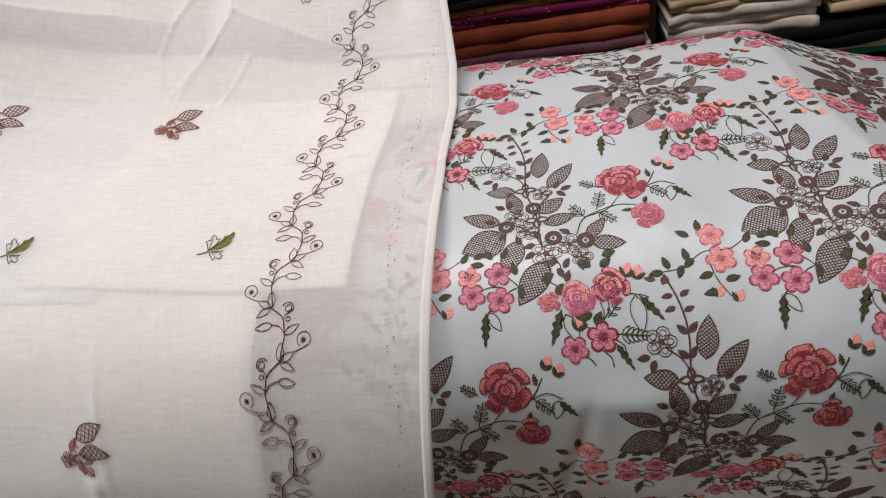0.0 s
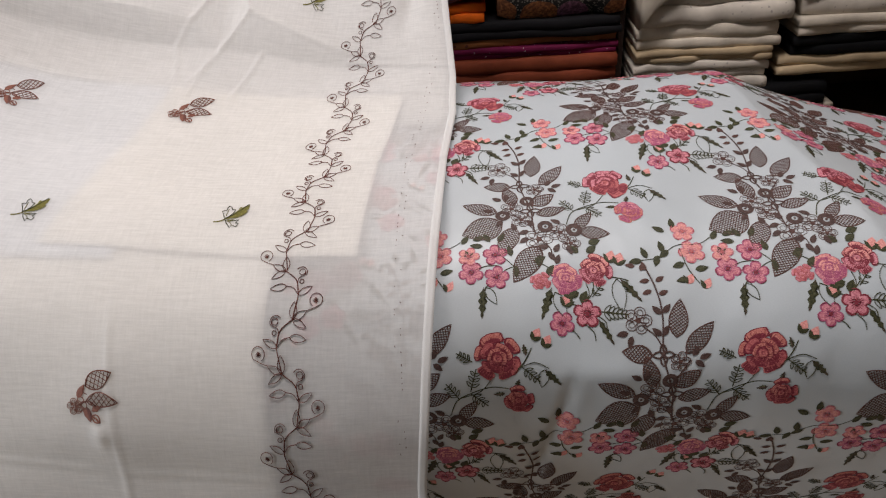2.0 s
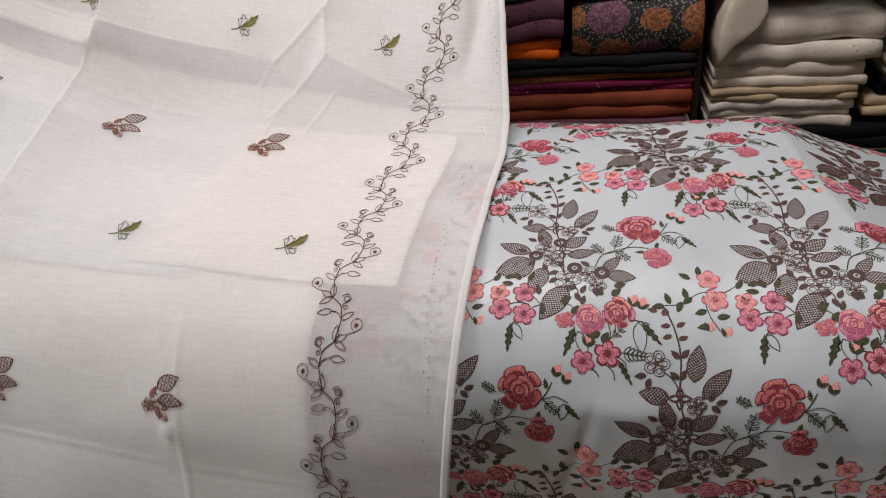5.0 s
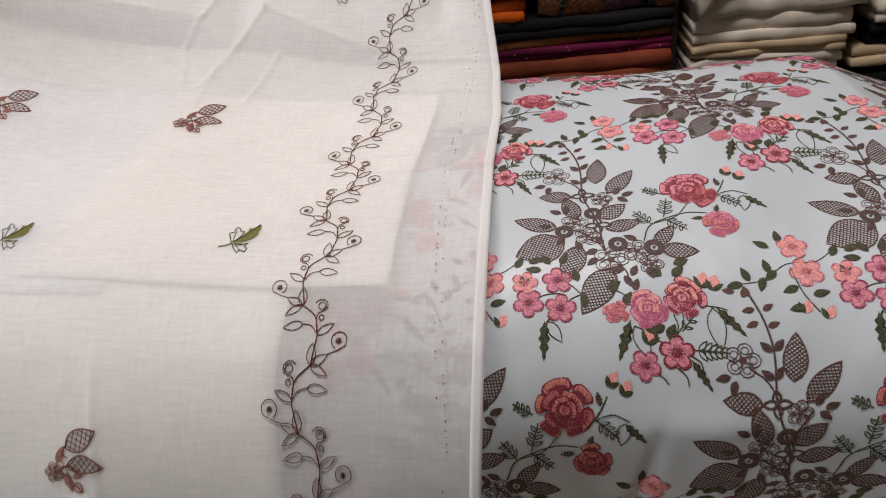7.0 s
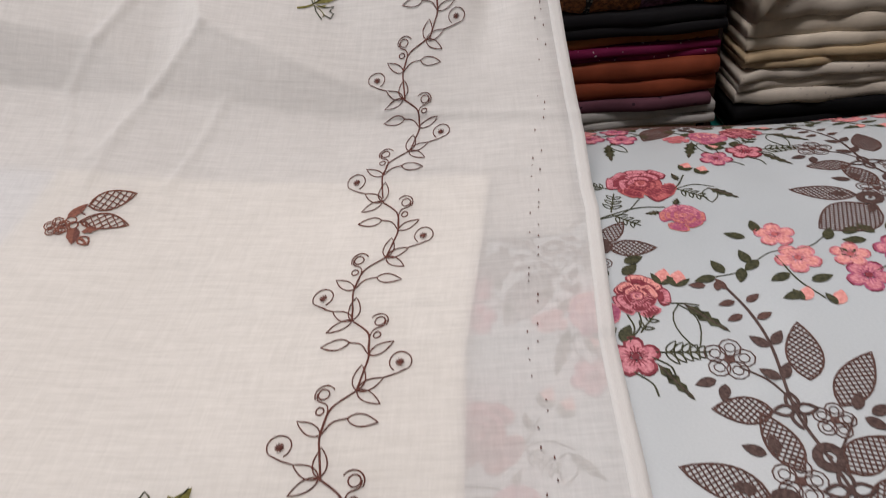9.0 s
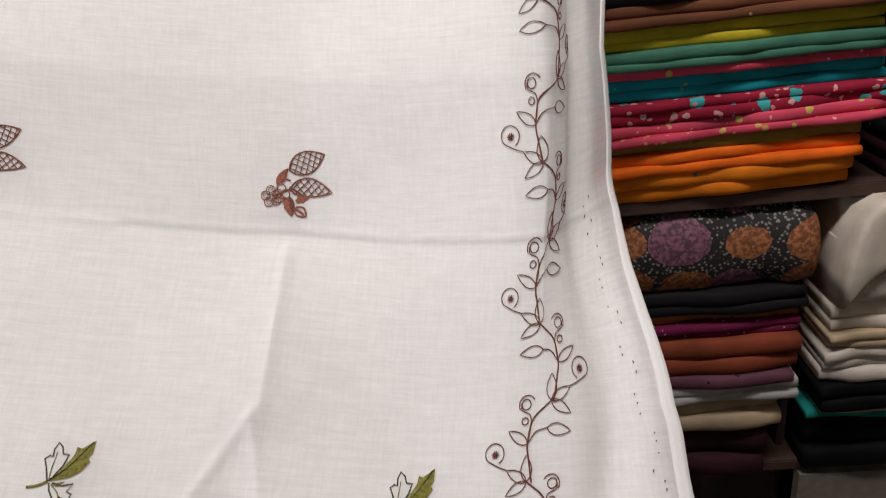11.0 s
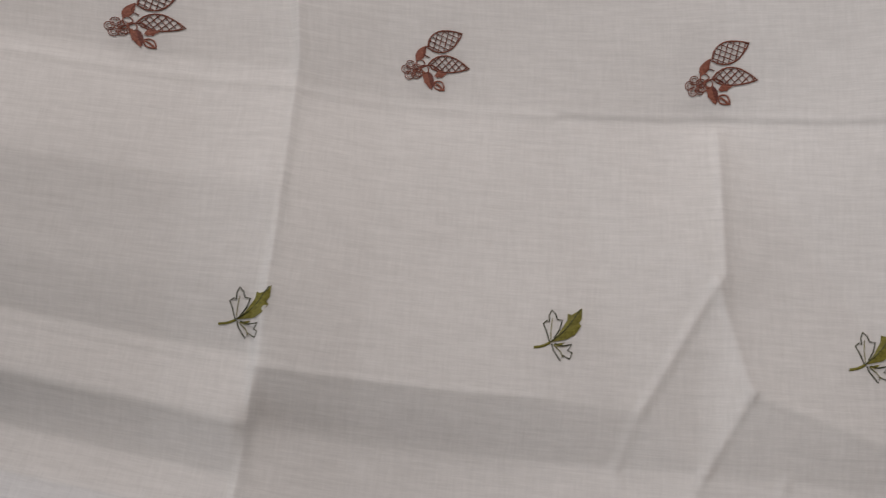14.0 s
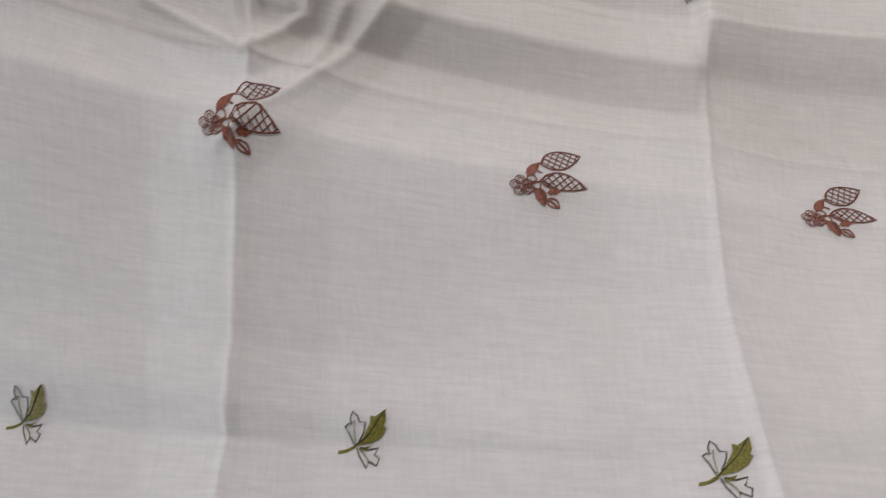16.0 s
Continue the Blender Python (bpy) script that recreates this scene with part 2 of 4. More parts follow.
def crease_height(u, v):
    lean = 0.05 * np.clip(-0.38 - u, 0, 0.3) * step(0.2, 0.33, v) - 0.07 * np.maximum(0, u + 0.3) * (1 - step(-0.2, -0.1, v))
    side = np.interp(u, [-0.690, -0.650, -0.385, -0.375], [0, 1, 1, 0])
    h = (1 - side) * np.interp(v - lean, *PANEL_A) + side * np.interp(v - lean, *PANEL_B)
    for f, k in ((-0.225, 0.0012), (0.236, 0.0006), (0.297, 0.0007), (0.335, 0.0008), (0.525, 0.0012)):
        h = h + k * np.maximum(0, 1 - np.abs(v - lean - f) / 0.0045)
    h = h * np.where(v > 0.1, np.interp(u, [-0.082, 0.08, 0.21], [1.0, 0.8333, 0.0]), 1.0)
    h = faceted(u, v, h)
    # long pressed folds: flat faces that meet in a thin ridge
    for c, top, half in ((-0.379, 0.008, 0.06), (-0.668, 0.008, 0.055), (-0.90, 0.006, 0.05)):
        d = np.abs(u - c - (0.09 * np.minimum(0, v - 0.1) if c < -0.6 else 0.0))
        h = h + top * np.maximum(0, 1 - d / half) + 0.0032 * np.maximum(0, 1 - d / 0.0042)
    d = np.abs(u + 0.088 + 0.02 * np.minimum(0, v + 0.1))
    h = h + (0.003 * np.maximum(0, 1 - d / 0.04) + 0.0022 * np.maximum(0, 1 - d / 0.0055)) * (step(0.39, 0.42, v) * (1 - step(0.505, 0.525, v)) + 0.5 * (1 - step(-0.13, -0.08, v)))
    for a, b, c, e, top in RIDGES:
        h = h + 1.3 * top * np.maximum(0, 1 - segment(u, v, a, b, c, e) / 0.0045)
    tent = 0.0 * h
    for a, b, c, e, top in FAR_RIDGES:
        far = segment(u, v, a, b, c, e)
        tent = np.maximum(tent, 3.0 * top * np.maximum(0, 1 - far / 0.024) + 1.3 * top * np.maximum(0, 1 - far / 0.005))
    h = h + tent
    # a fold pressed across the far side, and a small pinch where two folds meet at the front
    h = h + 0.005 * np.maximum(0, 1 - np.abs(v - 0.006 + 0.08 * (u + 0.48)) / 0.035) * (1 - step(-0.50, -0.40, u))
    h = h + 0.004 * np.exp(-((u + 0.098) / 0.008) ** 2 - ((v + 0.205) / 0.012) ** 2)
    # soft fold beside the selvedge, and slow unevenness of hanging cloth
    h = h - 0.008 * np.exp(-((u - 0.122) / 0.013) ** 2) * step(0.30, 0.40, v)
    h = h + 0.0022 * np.sin(11 * u + 5 * v) * np.sin(8 * v - 3 * u) + 0.0012 * np.sin(31 * u - 17 * v + 1) * np.sin(23 * v + 6 * u)
    return h


def drape_base(u, v):
    away = np.maximum(0, u - 0.08) * step(0.40, 0.55, v)
    x = u + shear(v) - 0.5 * away
    y, z = np.interp(v, CS, CP[:, 0]) + 0.62 * away, np.interp(v, CS, CP[:, 1])
    q = np.maximum(0, 0.05 - x)
    rise = np.interp(v, [-0.3, -0.15, 0.0, 0.06, 0.19, 0.3, 0.385, 0.565, 0.8], [0.05, 0.1, 0.3, 0.5, 1.0, 1.17, 1.22, 1.08, 1.0])
    z = z + rise * (0.08 * q + 0.28 * q * q)
    y = y - 0.15 * q * q * step(0.2, 0.4, v) + 0.08 * q * np.interp(v, [-0.35, -0.1, 0.0, 0.19], [0.2, 0.8, 1.0, 0.0])
    # the hanging part sags backwards between its held sides
    y = y + 0.029 * step(0.27, 0.56, v) * np.interp(u, [-0.56, -0.40, -0.08, 0.06], [0.0, 1.0, 1.0, 0.0])
    z = z - 0.008 * np.exp(-((u + 0.28) / 0.09) ** 2 - ((v - 0.19) / 0.09) ** 2)
    return np.stack([x, y, z], -1)


def drape(u, v, lift=0.0):
    """Places on the hanging cloth, lift metres above its face."""
    u, v = np.asarray(u, float), np.asarray(v, float)
    e = 0.004
    du, dv = drape_base(u + e, v) - drape_base(u - e, v), drape_base(u, v + e) - drape_base(u, v - e)
    n = np.cross(du, dv)
    n /= np.linalg.norm(n, axis=-1, keepdims=True)
    return drape_base(u, v) + n * (crease_height(u, v) + lift)[..., None]


# ---- the covered bolster's shape: x across, s along the cover ----
BOLSTER = [(0.76, 0.50), (0.72, 0.70), (0.672, 0.90), (0.642, 1.03), (0.632, 1.10), (0.646, 1.15), (0.676, 1.19), (0.73, 1.222),
           (0.80, 1.234), (0.88, 1.250), (0.96, 1.254), (1.05, 1.252), (1.11, 1.235), (1.15, 1.20), (1.18, 1.14), (1.19, 1.0), (1.19, 0.7), (1.19, 0.5)]
BP, BS = arc_table(BOLSTER, (0.805, 1.235))


def bolster(x, s, lift=0.0):
    x, s = np.asarray(x, float), np.asarray(s, float)

    def at(x, s):
        y, z = np.interp(s, BS, BP[:, 0]), np.interp(s, BS, BP[:, 1])
        drop = np.maximum(0, x - 0.565 - 0.25 * np.clip(-s, -0.1, 0.3))
        top = step(-0.35, 0.0, s)
        z = z - top * (0.42 * drop - 0.35 * drop * drop)
        y = y + (1 - top) * 0.25 * drop
        y = y + (0.085 * np.maximum(0, 0.06 - x) + 0.008 * (1 - step(0.15, 0.2, x))) * (1 - step(-0.12, 0.06, s))
        z = z - 0.004 * (1 - step(0.17, 0.21, x))
        z = z + 0.0035 * np.sin(9 * x + 4) * np.sin(13 * s) + 0.002 * np.sin(23 * x - 14 * s)
        y = y + 0.004 * np.exp(-((x - 0.335 - 0.25 * np.minimum(0, s + 0.1)) / 0.006) ** 2) * (1 - step(-0.24, -0.17, s))
        y = y - 0.005 * np.exp(-((x - 0.345) / 0.05) ** 2 - ((s + 0.195) / 0.016) ** 2)
        return np.stack([x, y, z], -1)

    e = 0.004
    n = np.cross(at(x + e, s) - at(x - e, s), at(x, s + e) - at(x, s - e))
    n /= np.linalg.norm(n, axis=-1, keepdims=True)
    return at(x, s) + n * np.asarray(lift)[..., None]


# ---- builders ----
def mesh_object(name, verts, faces, mats, parent=None, label="", slots=None, uvs=None, smooth=True):
    me = bpy.data.meshes.new(name)
    me.from_pydata([tuple(map(float, p)) for p in verts], [], faces)
    for m in mats:
        me.materials.append(m)
    if slots is not None:
        me.polygons.foreach_set("material_index", slots)
    if uvs is not None:
        lay = me.uv_layers.new(name="UVMap")
        idx = np.empty(len(me.loops), dtype=np.int32)
        me.loops.foreach_get("vertex_index", idx)
        lay.data.foreach_set("uv", np.asarray(uvs, dtype=np.float32)[idx].ravel())
    if smooth:
        me.polygons.foreach_set("use_smooth", [True] * len(me.polygons))
    me.update()
    ob = new(name, me)
    if parent is not None:
        ob.parent = parent
    if label:
        ob["label"] = label
    return ob


def part(name, bm, mat, parent, label=""):
    me = bpy.data.meshes.new(name)
    bm.to_mesh(me)
    bm.free()
    me.materials.append(mat)
    ob = new(name, me)
    if parent is not None:
        ob.parent = parent
    if label:
        ob["label"] = label
    return ob


def box(bm, x0, x1, y0, y1, z0, z1, bevel=0.0):
    made = bmesh.ops.create_cube(bm, size=1)
    bmesh.ops.scale(bm, vec=(x1 - x0, y1 - y0, z1 - z0), verts=made["verts"])
    bmesh.ops.translate(bm, vec=((x0 + x1) / 2, (y0 + y1) / 2, (z0 + z1) / 2), verts=made["verts"])
    if bevel:
        edges = {e for v in made["verts"] for e in v.link_edges}
        bmesh.ops.bevel(bm, geom=list(edges), offset=bevel, segments=2, affect="EDGES")
    return bm


def sheet(name, place, us, vs, mat, thick, parent=None, label="", fine=False):
    """A cloth with two faces and closed rims; place(u, v, lift)."""
    uu, vv = np.meshgrid(us, vs)
    top, under = place(uu, vv, 0.0 * uu), place(uu, vv, 0.0 * uu - thick)
    nv, nu = uu.shape
    verts = np.vstack([top.reshape(-1, 3), under.reshape(-1, 3)])
    k = np.arange(nv * nu).reshape(nv, nu)
    quads = np.stack([k[:-1, :-1], k[:-1, 1:], k[1:, 1:], k[1:, :-1]], -1).reshape(-1, 4)
    low = quads[:, ::-1] + nv * nu
    rim = np.concatenate([k[0, :], k[1:, -1], k[-1, -2::-1], k[-2:0:-1, 0]])
    nxt = np.roll(rim, -1)
    side = np.stack([rim, rim + nv * nu, nxt + nv * nu, nxt], -1)
    faces = np.vstack([quads, low, side]).tolist()
    flat = np.stack([uu, vv], -1).reshape(-1, 2)
    if fine:
        # gauze of a single thread's thickness, with a rolled rim
        return mesh_object(name, verts[:nv * nu], quads.tolist(), [mat], parent, label, uvs=flat)
    return mesh_object(name, verts, faces, [mat], parent, label, uvs=np.vstack([flat, flat]))


class Stitches:
    """Embroidery drawn in the plane of a cloth: satin fills and thread lines, laid on its curved face afterwards.
    piece() begins a flower or leaf of its own; what comes before the first piece is the stem."""

    def __init__(self):
        self.bits, self.names = [], ["stem"]

    def piece(self, name):
        self.names.append(name)

    def _add(self, pts, lifts, faces, mat):
        self.bits.append((len(self.names) - 1, pts, lifts, faces, mat))

    def fill(self, outline, mat, lift=0.0007, dome=0.0002):
        o = np.array(outline, float)
        c, n = o.mean(axis=0), len(o)
        pts = np.vstack([o, 0.55 * o + 0.45 * c, c[None]])
        faces = []
        for i in range(n):
            j = (i + 1) % n
            faces += [(i, j, n + j, n + i), (n + i, n + j, 2 * n)]
        self._add(pts, [lift] * n + [lift + 0.8 * dome] * n + [lift + dome], faces, mat)

    def line(self, path, mat, width=0.0011, lift=0.0009):
        p = np.array(path, float)
        if len(p) < 2:
            return
        d = np.gradient(p, axis=0)
        d /= np.maximum(np.linalg.norm(d, axis=1, keepdims=True), 1e-9)
        n = np.stack([-d[:, 1], d[:, 0]], -1) * width / 2
        pts = np.stack([p - n, p, p + n], 1).reshape(-1, 2)
        faces = []
        for k in range(0, 3 * (len(p) - 1), 3):
            faces += [(k, k + 3, k + 4, k + 1), (k + 1, k + 4, k + 5, k + 2)]
        self._add(pts, [lift - 0.0003, lift + 0.0003, lift - 0.0003] * len(p), faces, mat)

    def lay(self, name, place, origin, parent, label="", turn=0.0, relief=1.0):
        """The pieces as meshes: the stem is the part, flowers and leaves are under it."""
        c, s = math.cos(turn), math.sin(turn)
        top = None
        for g in sorted({b[0] for b in self.bits}):
            bits = [b for b in self.bits if b[0] == g]
            p = np.vstack([b[1] for b in bits])
            p = np.stack([p[:, 0] * c - p[:, 1] * s, p[:, 0] * s + p[:, 1] * c], -1) + np.array(origin)
            verts = place(p[:, 0], p[:, 1], relief * np.concatenate([b[2] for b in bits]))
            used = []
            faces, slot, at = [], [], 0
            for _, pts, _, fs, mat in bits:
                if mat not in used:
                    used.append(mat)
                faces += [tuple(k + at for k in f) for f in fs]
                slot += [used.index(mat)] * len(fs)
                at += len(pts)
            ob = mesh_object(name if top is None else self.names[g], verts, faces, used, parent if top is None else top, label if top is None else "", slots=slot)
            top = top or ob
        return top


def leaf_outline(c, a, length, width, n=7, notch=0.0, bend=0.0):
    """A pointed leaf from its base c, towards the angle a in degrees; notch gives a toothed rim."""
    a = radians(a)
    ax, ay = math.cos(a), math.sin(a)
    out = []
    ts = [i / n for i in range(n + 1)]
    prof = lambda t: math.sin(math.pi * t ** 0.8) ** 0.9 if 0 < t < 1 else 0.0
    for side in (1, -1):
        for i, t in enumerate(ts if side > 0 else ts[-2:0:-1]):
            w = prof(t) * width / 2 * (1 - (notch if i % 2 else 0))
            l, off = t * length, side * w + bend * math.sin(math.pi * t) * length
            out.append((c[0] + ax * l - ay * off, c[1] + ay * l + ax * off))
    return out


def arc(c, r, a0, a1, n=10, grow=1.0):
    return [(c[0] + r * (1 + (grow - 1) * i / n) * math.cos(radians(a0 + (a1 - a0) * i / n)),
             c[1] + r * (1 + (grow - 1) * i / n) * math.sin(radians(a0 + (a1 - a0) * i / n))) for i in range(n + 1)]


def curve(*pts, n=6):
    """A smooth line through points."""
    p = [np.array(q, float) for q in pts]
    p = [2 * p[0] - p[1]] + p + [2 * p[-1] - p[-2]]
    out = []
    for i in range(1, len(p) - 2):
        for k in range(n):
            t = k / n
            out.append(tuple(0.5 * (2 * p[i] + (p[i + 1] - p[i - 1]) * t + (2 * p[i - 1] - 5 * p[i] + 4 * p[i + 1] - p[i + 2]) * t * t
                                    + (3 * p[i] - p[i - 1] - 3 * p[i + 1] + p[i + 2]) * t ** 3)))
    return out + [tuple(p[-2])]


def net_leaf(st, c, a, length, width, mat, step_=0.0030, line=0.0007, rim=0.0009, bend=0.0):
    """An outlined leaf filled with a crossed net of thread."""
    st.piece("net_leaf")
    o = leaf_outline(c, a, length, width, 9, 0.0, bend)
    st.line(o + [o[0]], mat, rim)
    poly = np.array(o)
    ar = radians(a)
    for tilt in (ar + 0.85, ar - 0.85):
        d = np.array([math.cos(tilt), math.sin(tilt)])
        n = np.array([-d[1], d[0]])
        k = poly @ n
        off = k.min() + step_ * 0.6
        while off < k.max():
            hits = []
            for i in range(len(poly)):
                p, q = poly[i], poly[(i + 1) % len(poly)]
                f, g = p @ n - off, q @ n - off
                if f * g < 0:
                    hits.append(float((p + (q - p) * f / (f - g)) @ d))
            hits.sort()
            for h0, h1 in zip(hits[::2], hits[1::2]):
                st.line([d * h0 + n * off, d * (h0 + h1) / 2 + n * off, d * h1 + n * off], mat, line)
            off += step_


# ---- room ----
def wall_material(name, a, b, scale):
    m, nt, bs = material(name, 0.85)
    vec = nt.nodes.new("ShaderNodeTexCoord").outputs["Object"]
    fine = noise_of(nt, vec, scale * 14, 4)
    broad = noise_of(nt, vec, scale, 4)
    tone = maths(nt, "ADD", maths(nt, "MULTIPLY", fine, 0.35), maths(nt, "MULTIPLY", broad, 0.65))
    nt.links.new(ramp(nt, tone, ((0.35, a), (0.68, b))), bs.inputs["Base Color"])
    nt.links.new(bump(nt, fine, 0.25, 0.002), bs.inputs["Normal"])
    return m


PLASTER = wall_material("cream_plaster", (0.30, 0.27, 0.23), (0.40, 0.36, 0.31), 2.0)
# the floor is unseen; its bright warm tan is chosen to bounce light upwards
BOUNCE_FLOOR = wall_material("warm_bounce_floor", (0.44, 0.31, 0.20), (0.58, 0.43, 0.29), 3.0)
BOARD = wall_material("dark_shelf_board", (0.030, 0.014, 0.010), (0.075, 0.038, 0.026), 6.0)
PANEL = wall_material("worn_grey_panel", (0.17, 0.145, 0.12), (0.28, 0.245, 0.21), 5.0)
LAMP_CASE = wall_material("white_lamp_case", (0.70, 0.70, 0.68), (0.78, 0.78, 0.76), 4.0)


def structure(name, x0, x1, y0, y1, z0, z1, mat):
    return tagged(part(name, box(bmesh.new(), x0, x1, y0, y1, z0, z1), mat, None), kind="structure")


structure("floor", -2.6, 2.6, -2.0, 2.4, -0.1, 0.0, BOUNCE_FLOOR)
structure("ceiling", -2.6, 2.6, -2.0, 2.4, 3.0, 3.1, PLASTER)
structure("wall_north", -2.6, 2.6, 2.4, 2.5, 0.0, 3.0, PLASTER)
structure("wall_east", 2.6, 2.7, -2.0, 2.4, 0.0, 3.0, PLASTER)
structure("wall_west_1", -2.7, -2.6, -2.0, -1.25, 0.0, 3.0, PLASTER)
structure("wall_west_2", -2.7, -2.6, 0.35, 2.4, 0.0, 3.0, PLASTER)
structure("wall_west_3", -2.7, -2.6, -1.25, 0.35, 2.35, 3.0, PLASTER)
structure("wall_south", -2.6, 2.6, -2.1, -2.0, 0.0, 3.0, PLASTER)

light_case = new("ceiling_light")
tagged(light_case, "white strip light fixed under the shop ceiling", "light")
part("case", box(bmesh.new(), -0.56, 0.76, 0.85, 1.15, 2.90, 3.0, 0.01), LAMP_CASE, light_case)

# plain bench that carries the goods, and the bed of goods under the drape
bench = new("display_bench")
tagged(bench, "dark wooden display bench under the goods", "bench")
part("bench_top", box(bmesh.new(), -1.2, 1.4, 0.60, 1.30, 0.44, 0.50, 0.004), BOARD, bench)
for bx in (-1.1, 1.3):
    for by in (0.66, 1.22):
        part("leg", box(bmesh.new(), bx - 0.03, bx + 0.03, by - 0.03, by + 0.03, 0.0, 0.44, 0.003), BOARD, bench)

# ---- floral bolster ----
cushion = sheet("floral_bolster", bolster, np.concatenate([np.arange(-0.95, 0.0, 0.02), np.arange(0.0, 1.06, 0.005)]), np.arange(BS[0], BS[-1], 0.005), SATIN, 0.004)
tagged(cushion, "pale satin covered bolster embroidered with roses and brown leaves", "bolster")


def petal_flower(st, c, r, n, fill, rim, core, turn=0.0):
    st.piece("flower")
    for i in range(n):
        a = radians(turn + 360 * i / n)
        d = np.array([math.cos(a), math.sin(a)])
        s = np.array([-d[1], d[0]])
        q = np.array(c) + d * r * 0.56
        o = [q + d * r * 0.46 * math.cos(k) * (1 - 0.13 * math.cos(2 * k)) + s * r * 0.40 * math.sin(k) for k in np.arange(0, 6.2, 0.63)]
        st.fill(o, rim, 0.0006 + 0.00005 * i, 0.0001)
        st.fill([q - d * r * 0.05 + 0.74 * (p - q) for p in o], fill, 0.0008 + 0.00005 * i, 0.0002)
        for k in (-0.35, 0.0, 0.35):
            e_ = d + s * k
            st.line([np.array(c) + e_ * r * 0.16, np.array(c) + e_ * r * (0.52 if k == 0 else 0.42)], rim, 0.0006, 0.0014)
        st.line([q + d * r * 0.30 - s * r * 0.22, q + d * r * 0.38, q + d * r * 0.30 + s * r * 0.22], core, 0.0007, 0.0014)
    st.fill(arc(c, r * 0.16, 0, 324, 9), core, 0.0014, 0.0002)


def big_rose(st, c, r, shades, squash=1.0, seed=0):
    """Layered petals, each rimmed in a darker thread, round a coiled heart."""
    rnd = random.Random(seed)
    dark, mid, light = shades
    st.piece("rose")
    turn = rnd.uniform(0, 360)
    for ring, (rad, n, size) in enumerate(((0.72, 7, 0.40), (0.48, 6, 0.36), (0.24, 4, 0.30))):
        for i in range(n):
            a = radians(turn + 360 * i / n + ring * 36 + rnd.uniform(-20, 20))
            d = np.array([math.cos(a), math.sin(a)])
            s = np.array([-d[1], d[0]])
            q = np.array(c) + d * r * rad * rnd.uniform(0.78, 1.2)
            w, f0 = r * size * rnd.uniform(0.85, 1.2), rnd.uniform(0, 6)
            o = [q + d * w * 0.68 * math.cos(k) * (1 - 0.18 * math.cos(2 * k)) + s * w * 0.98 * math.sin(k) * (1 + 0.10 * math.sin(4 * k + f0)) for k in np.arange(0, 6.2, 0.45)]
            lift = 0.0006 + 0.0005 * ring + 0.00004 * i
            # petals under the rose are worked in the dark thread, those above in the light one
            tone = d[1] + rnd.uniform(-0.5, 0.5)
            body = dark if tone < -0.55 else mid if tone < 0.15 else light
            st.fill(o, mid if body is dark else dark, lift, 0.0001)
            st.fill([q + d * w * 0.03 + 0.80 * (p - q) for p in o], body, lift + 0.0002, 0.0002)
            st.fill([q - d * w * 0.24 + 0.56 * (p - q) for p in o], dark, lift + 0.00035, 0.0001)
            for k in np.arange(-0.75, 0.8, 0.25):
                e = q - d * w * 0.45 + s * w * k
                st.line([e, e + d * w * rnd.uniform(0.35, 0.8) + s * w * 0.15 * k], mid if body is dark else dark, 0.00055, lift + 0.0005)
    st.fill(arc(c, r * 0.20, 0, 330, 11), mid, 0.0022, 0.0002)
    for k in range(3):
        st.line(arc(c, r * (0.06 + 0.07 * k), 40 + 100 * k, 270 + 100 * k, 9), (dark, light, dark)[k], 0.0008, 0.0026)


def toothed_leaf(st, c, a, length, width, mat):
    st.piece("leaf")
    st.fill(leaf_outline(c, a, 0.84 * length, 0.66 * width, 9, 0.5), mat, 0.0006, 0.0002)
    tip = (c[0] + 0.8 * length * math.cos(radians(a)), c[1] + 0.8 * length * math.sin(radians(a)))
    st.line([c, tip], COCOA, 0.0006, 0.0012)


def outline_leaf(st, c, a, length, width, mat, w=0.0008):
    st.piece("leaf")
    o = leaf_outline(c, a, length, width, 6)
    st.line(o + [o[0]], mat, w)


def fern(st, c, a, length, mat, pairs=4, w=0.0008):
    ar = radians(a)
    st.piece("fern_leaf")
    d, n = np.array([math.cos(ar), math.sin(ar)]), np.array([-math.sin(ar), math.cos(ar)])
    st.line([np.array(c), np.array(c) + d * length], mat, w * 1.2)
    for i in range(pairs):
        b = np.array(c) + d * length * (0.2 + 0.75 * i / pairs)
        for side in (52, -52):
            o = leaf_outline(b, a + side, length * 0.34 * (1 - 0.12 * i), length * 0.12, 6)
            st.line(o + [o[0]], mat, w)


def ring_flower(st, c, r, mat, n=5, turn=0.0):
    st.piece("outline_flower")
    for i in range(n):
        a = radians(turn + 360 * i / n)
        q = (c[0] + 0.58 * r * math.cos(a), c[1] + 0.58 * r * math.sin(a))
        st.line(arc(q, 0.42 * r, 0, 360, 9), mat, 0.0007)
        st.line(arc(q, 0.22 * r, 0, 360, 7), mat, 0.0006)
    st.fill(arc(c, 0.2 * r, 0, 324, 8), mat, 0.0010)


def cross_flower(st, c, r, mat):
    st.piece("cross_flower")
    for a in (45, 135, 225, 315):
        o = leaf_outline(c, a + 45, r, r * 0.55, 6)
        st.line(o + [o[0]], mat, 0.0016, 0.0012)
    st.fill(arc(c, 0.2 * r, 0, 324, 8), mat, 0.0014)


def eye_ring(st, c, r, mat):
    st.piece("berry")
    st.line(arc(c, r * 0.68, 0, 360, 12), mat, r * 0.62, 0.0011)
    st.fill(arc(c, r * 0.16, 0, 320, 8), mat, 0.0012)


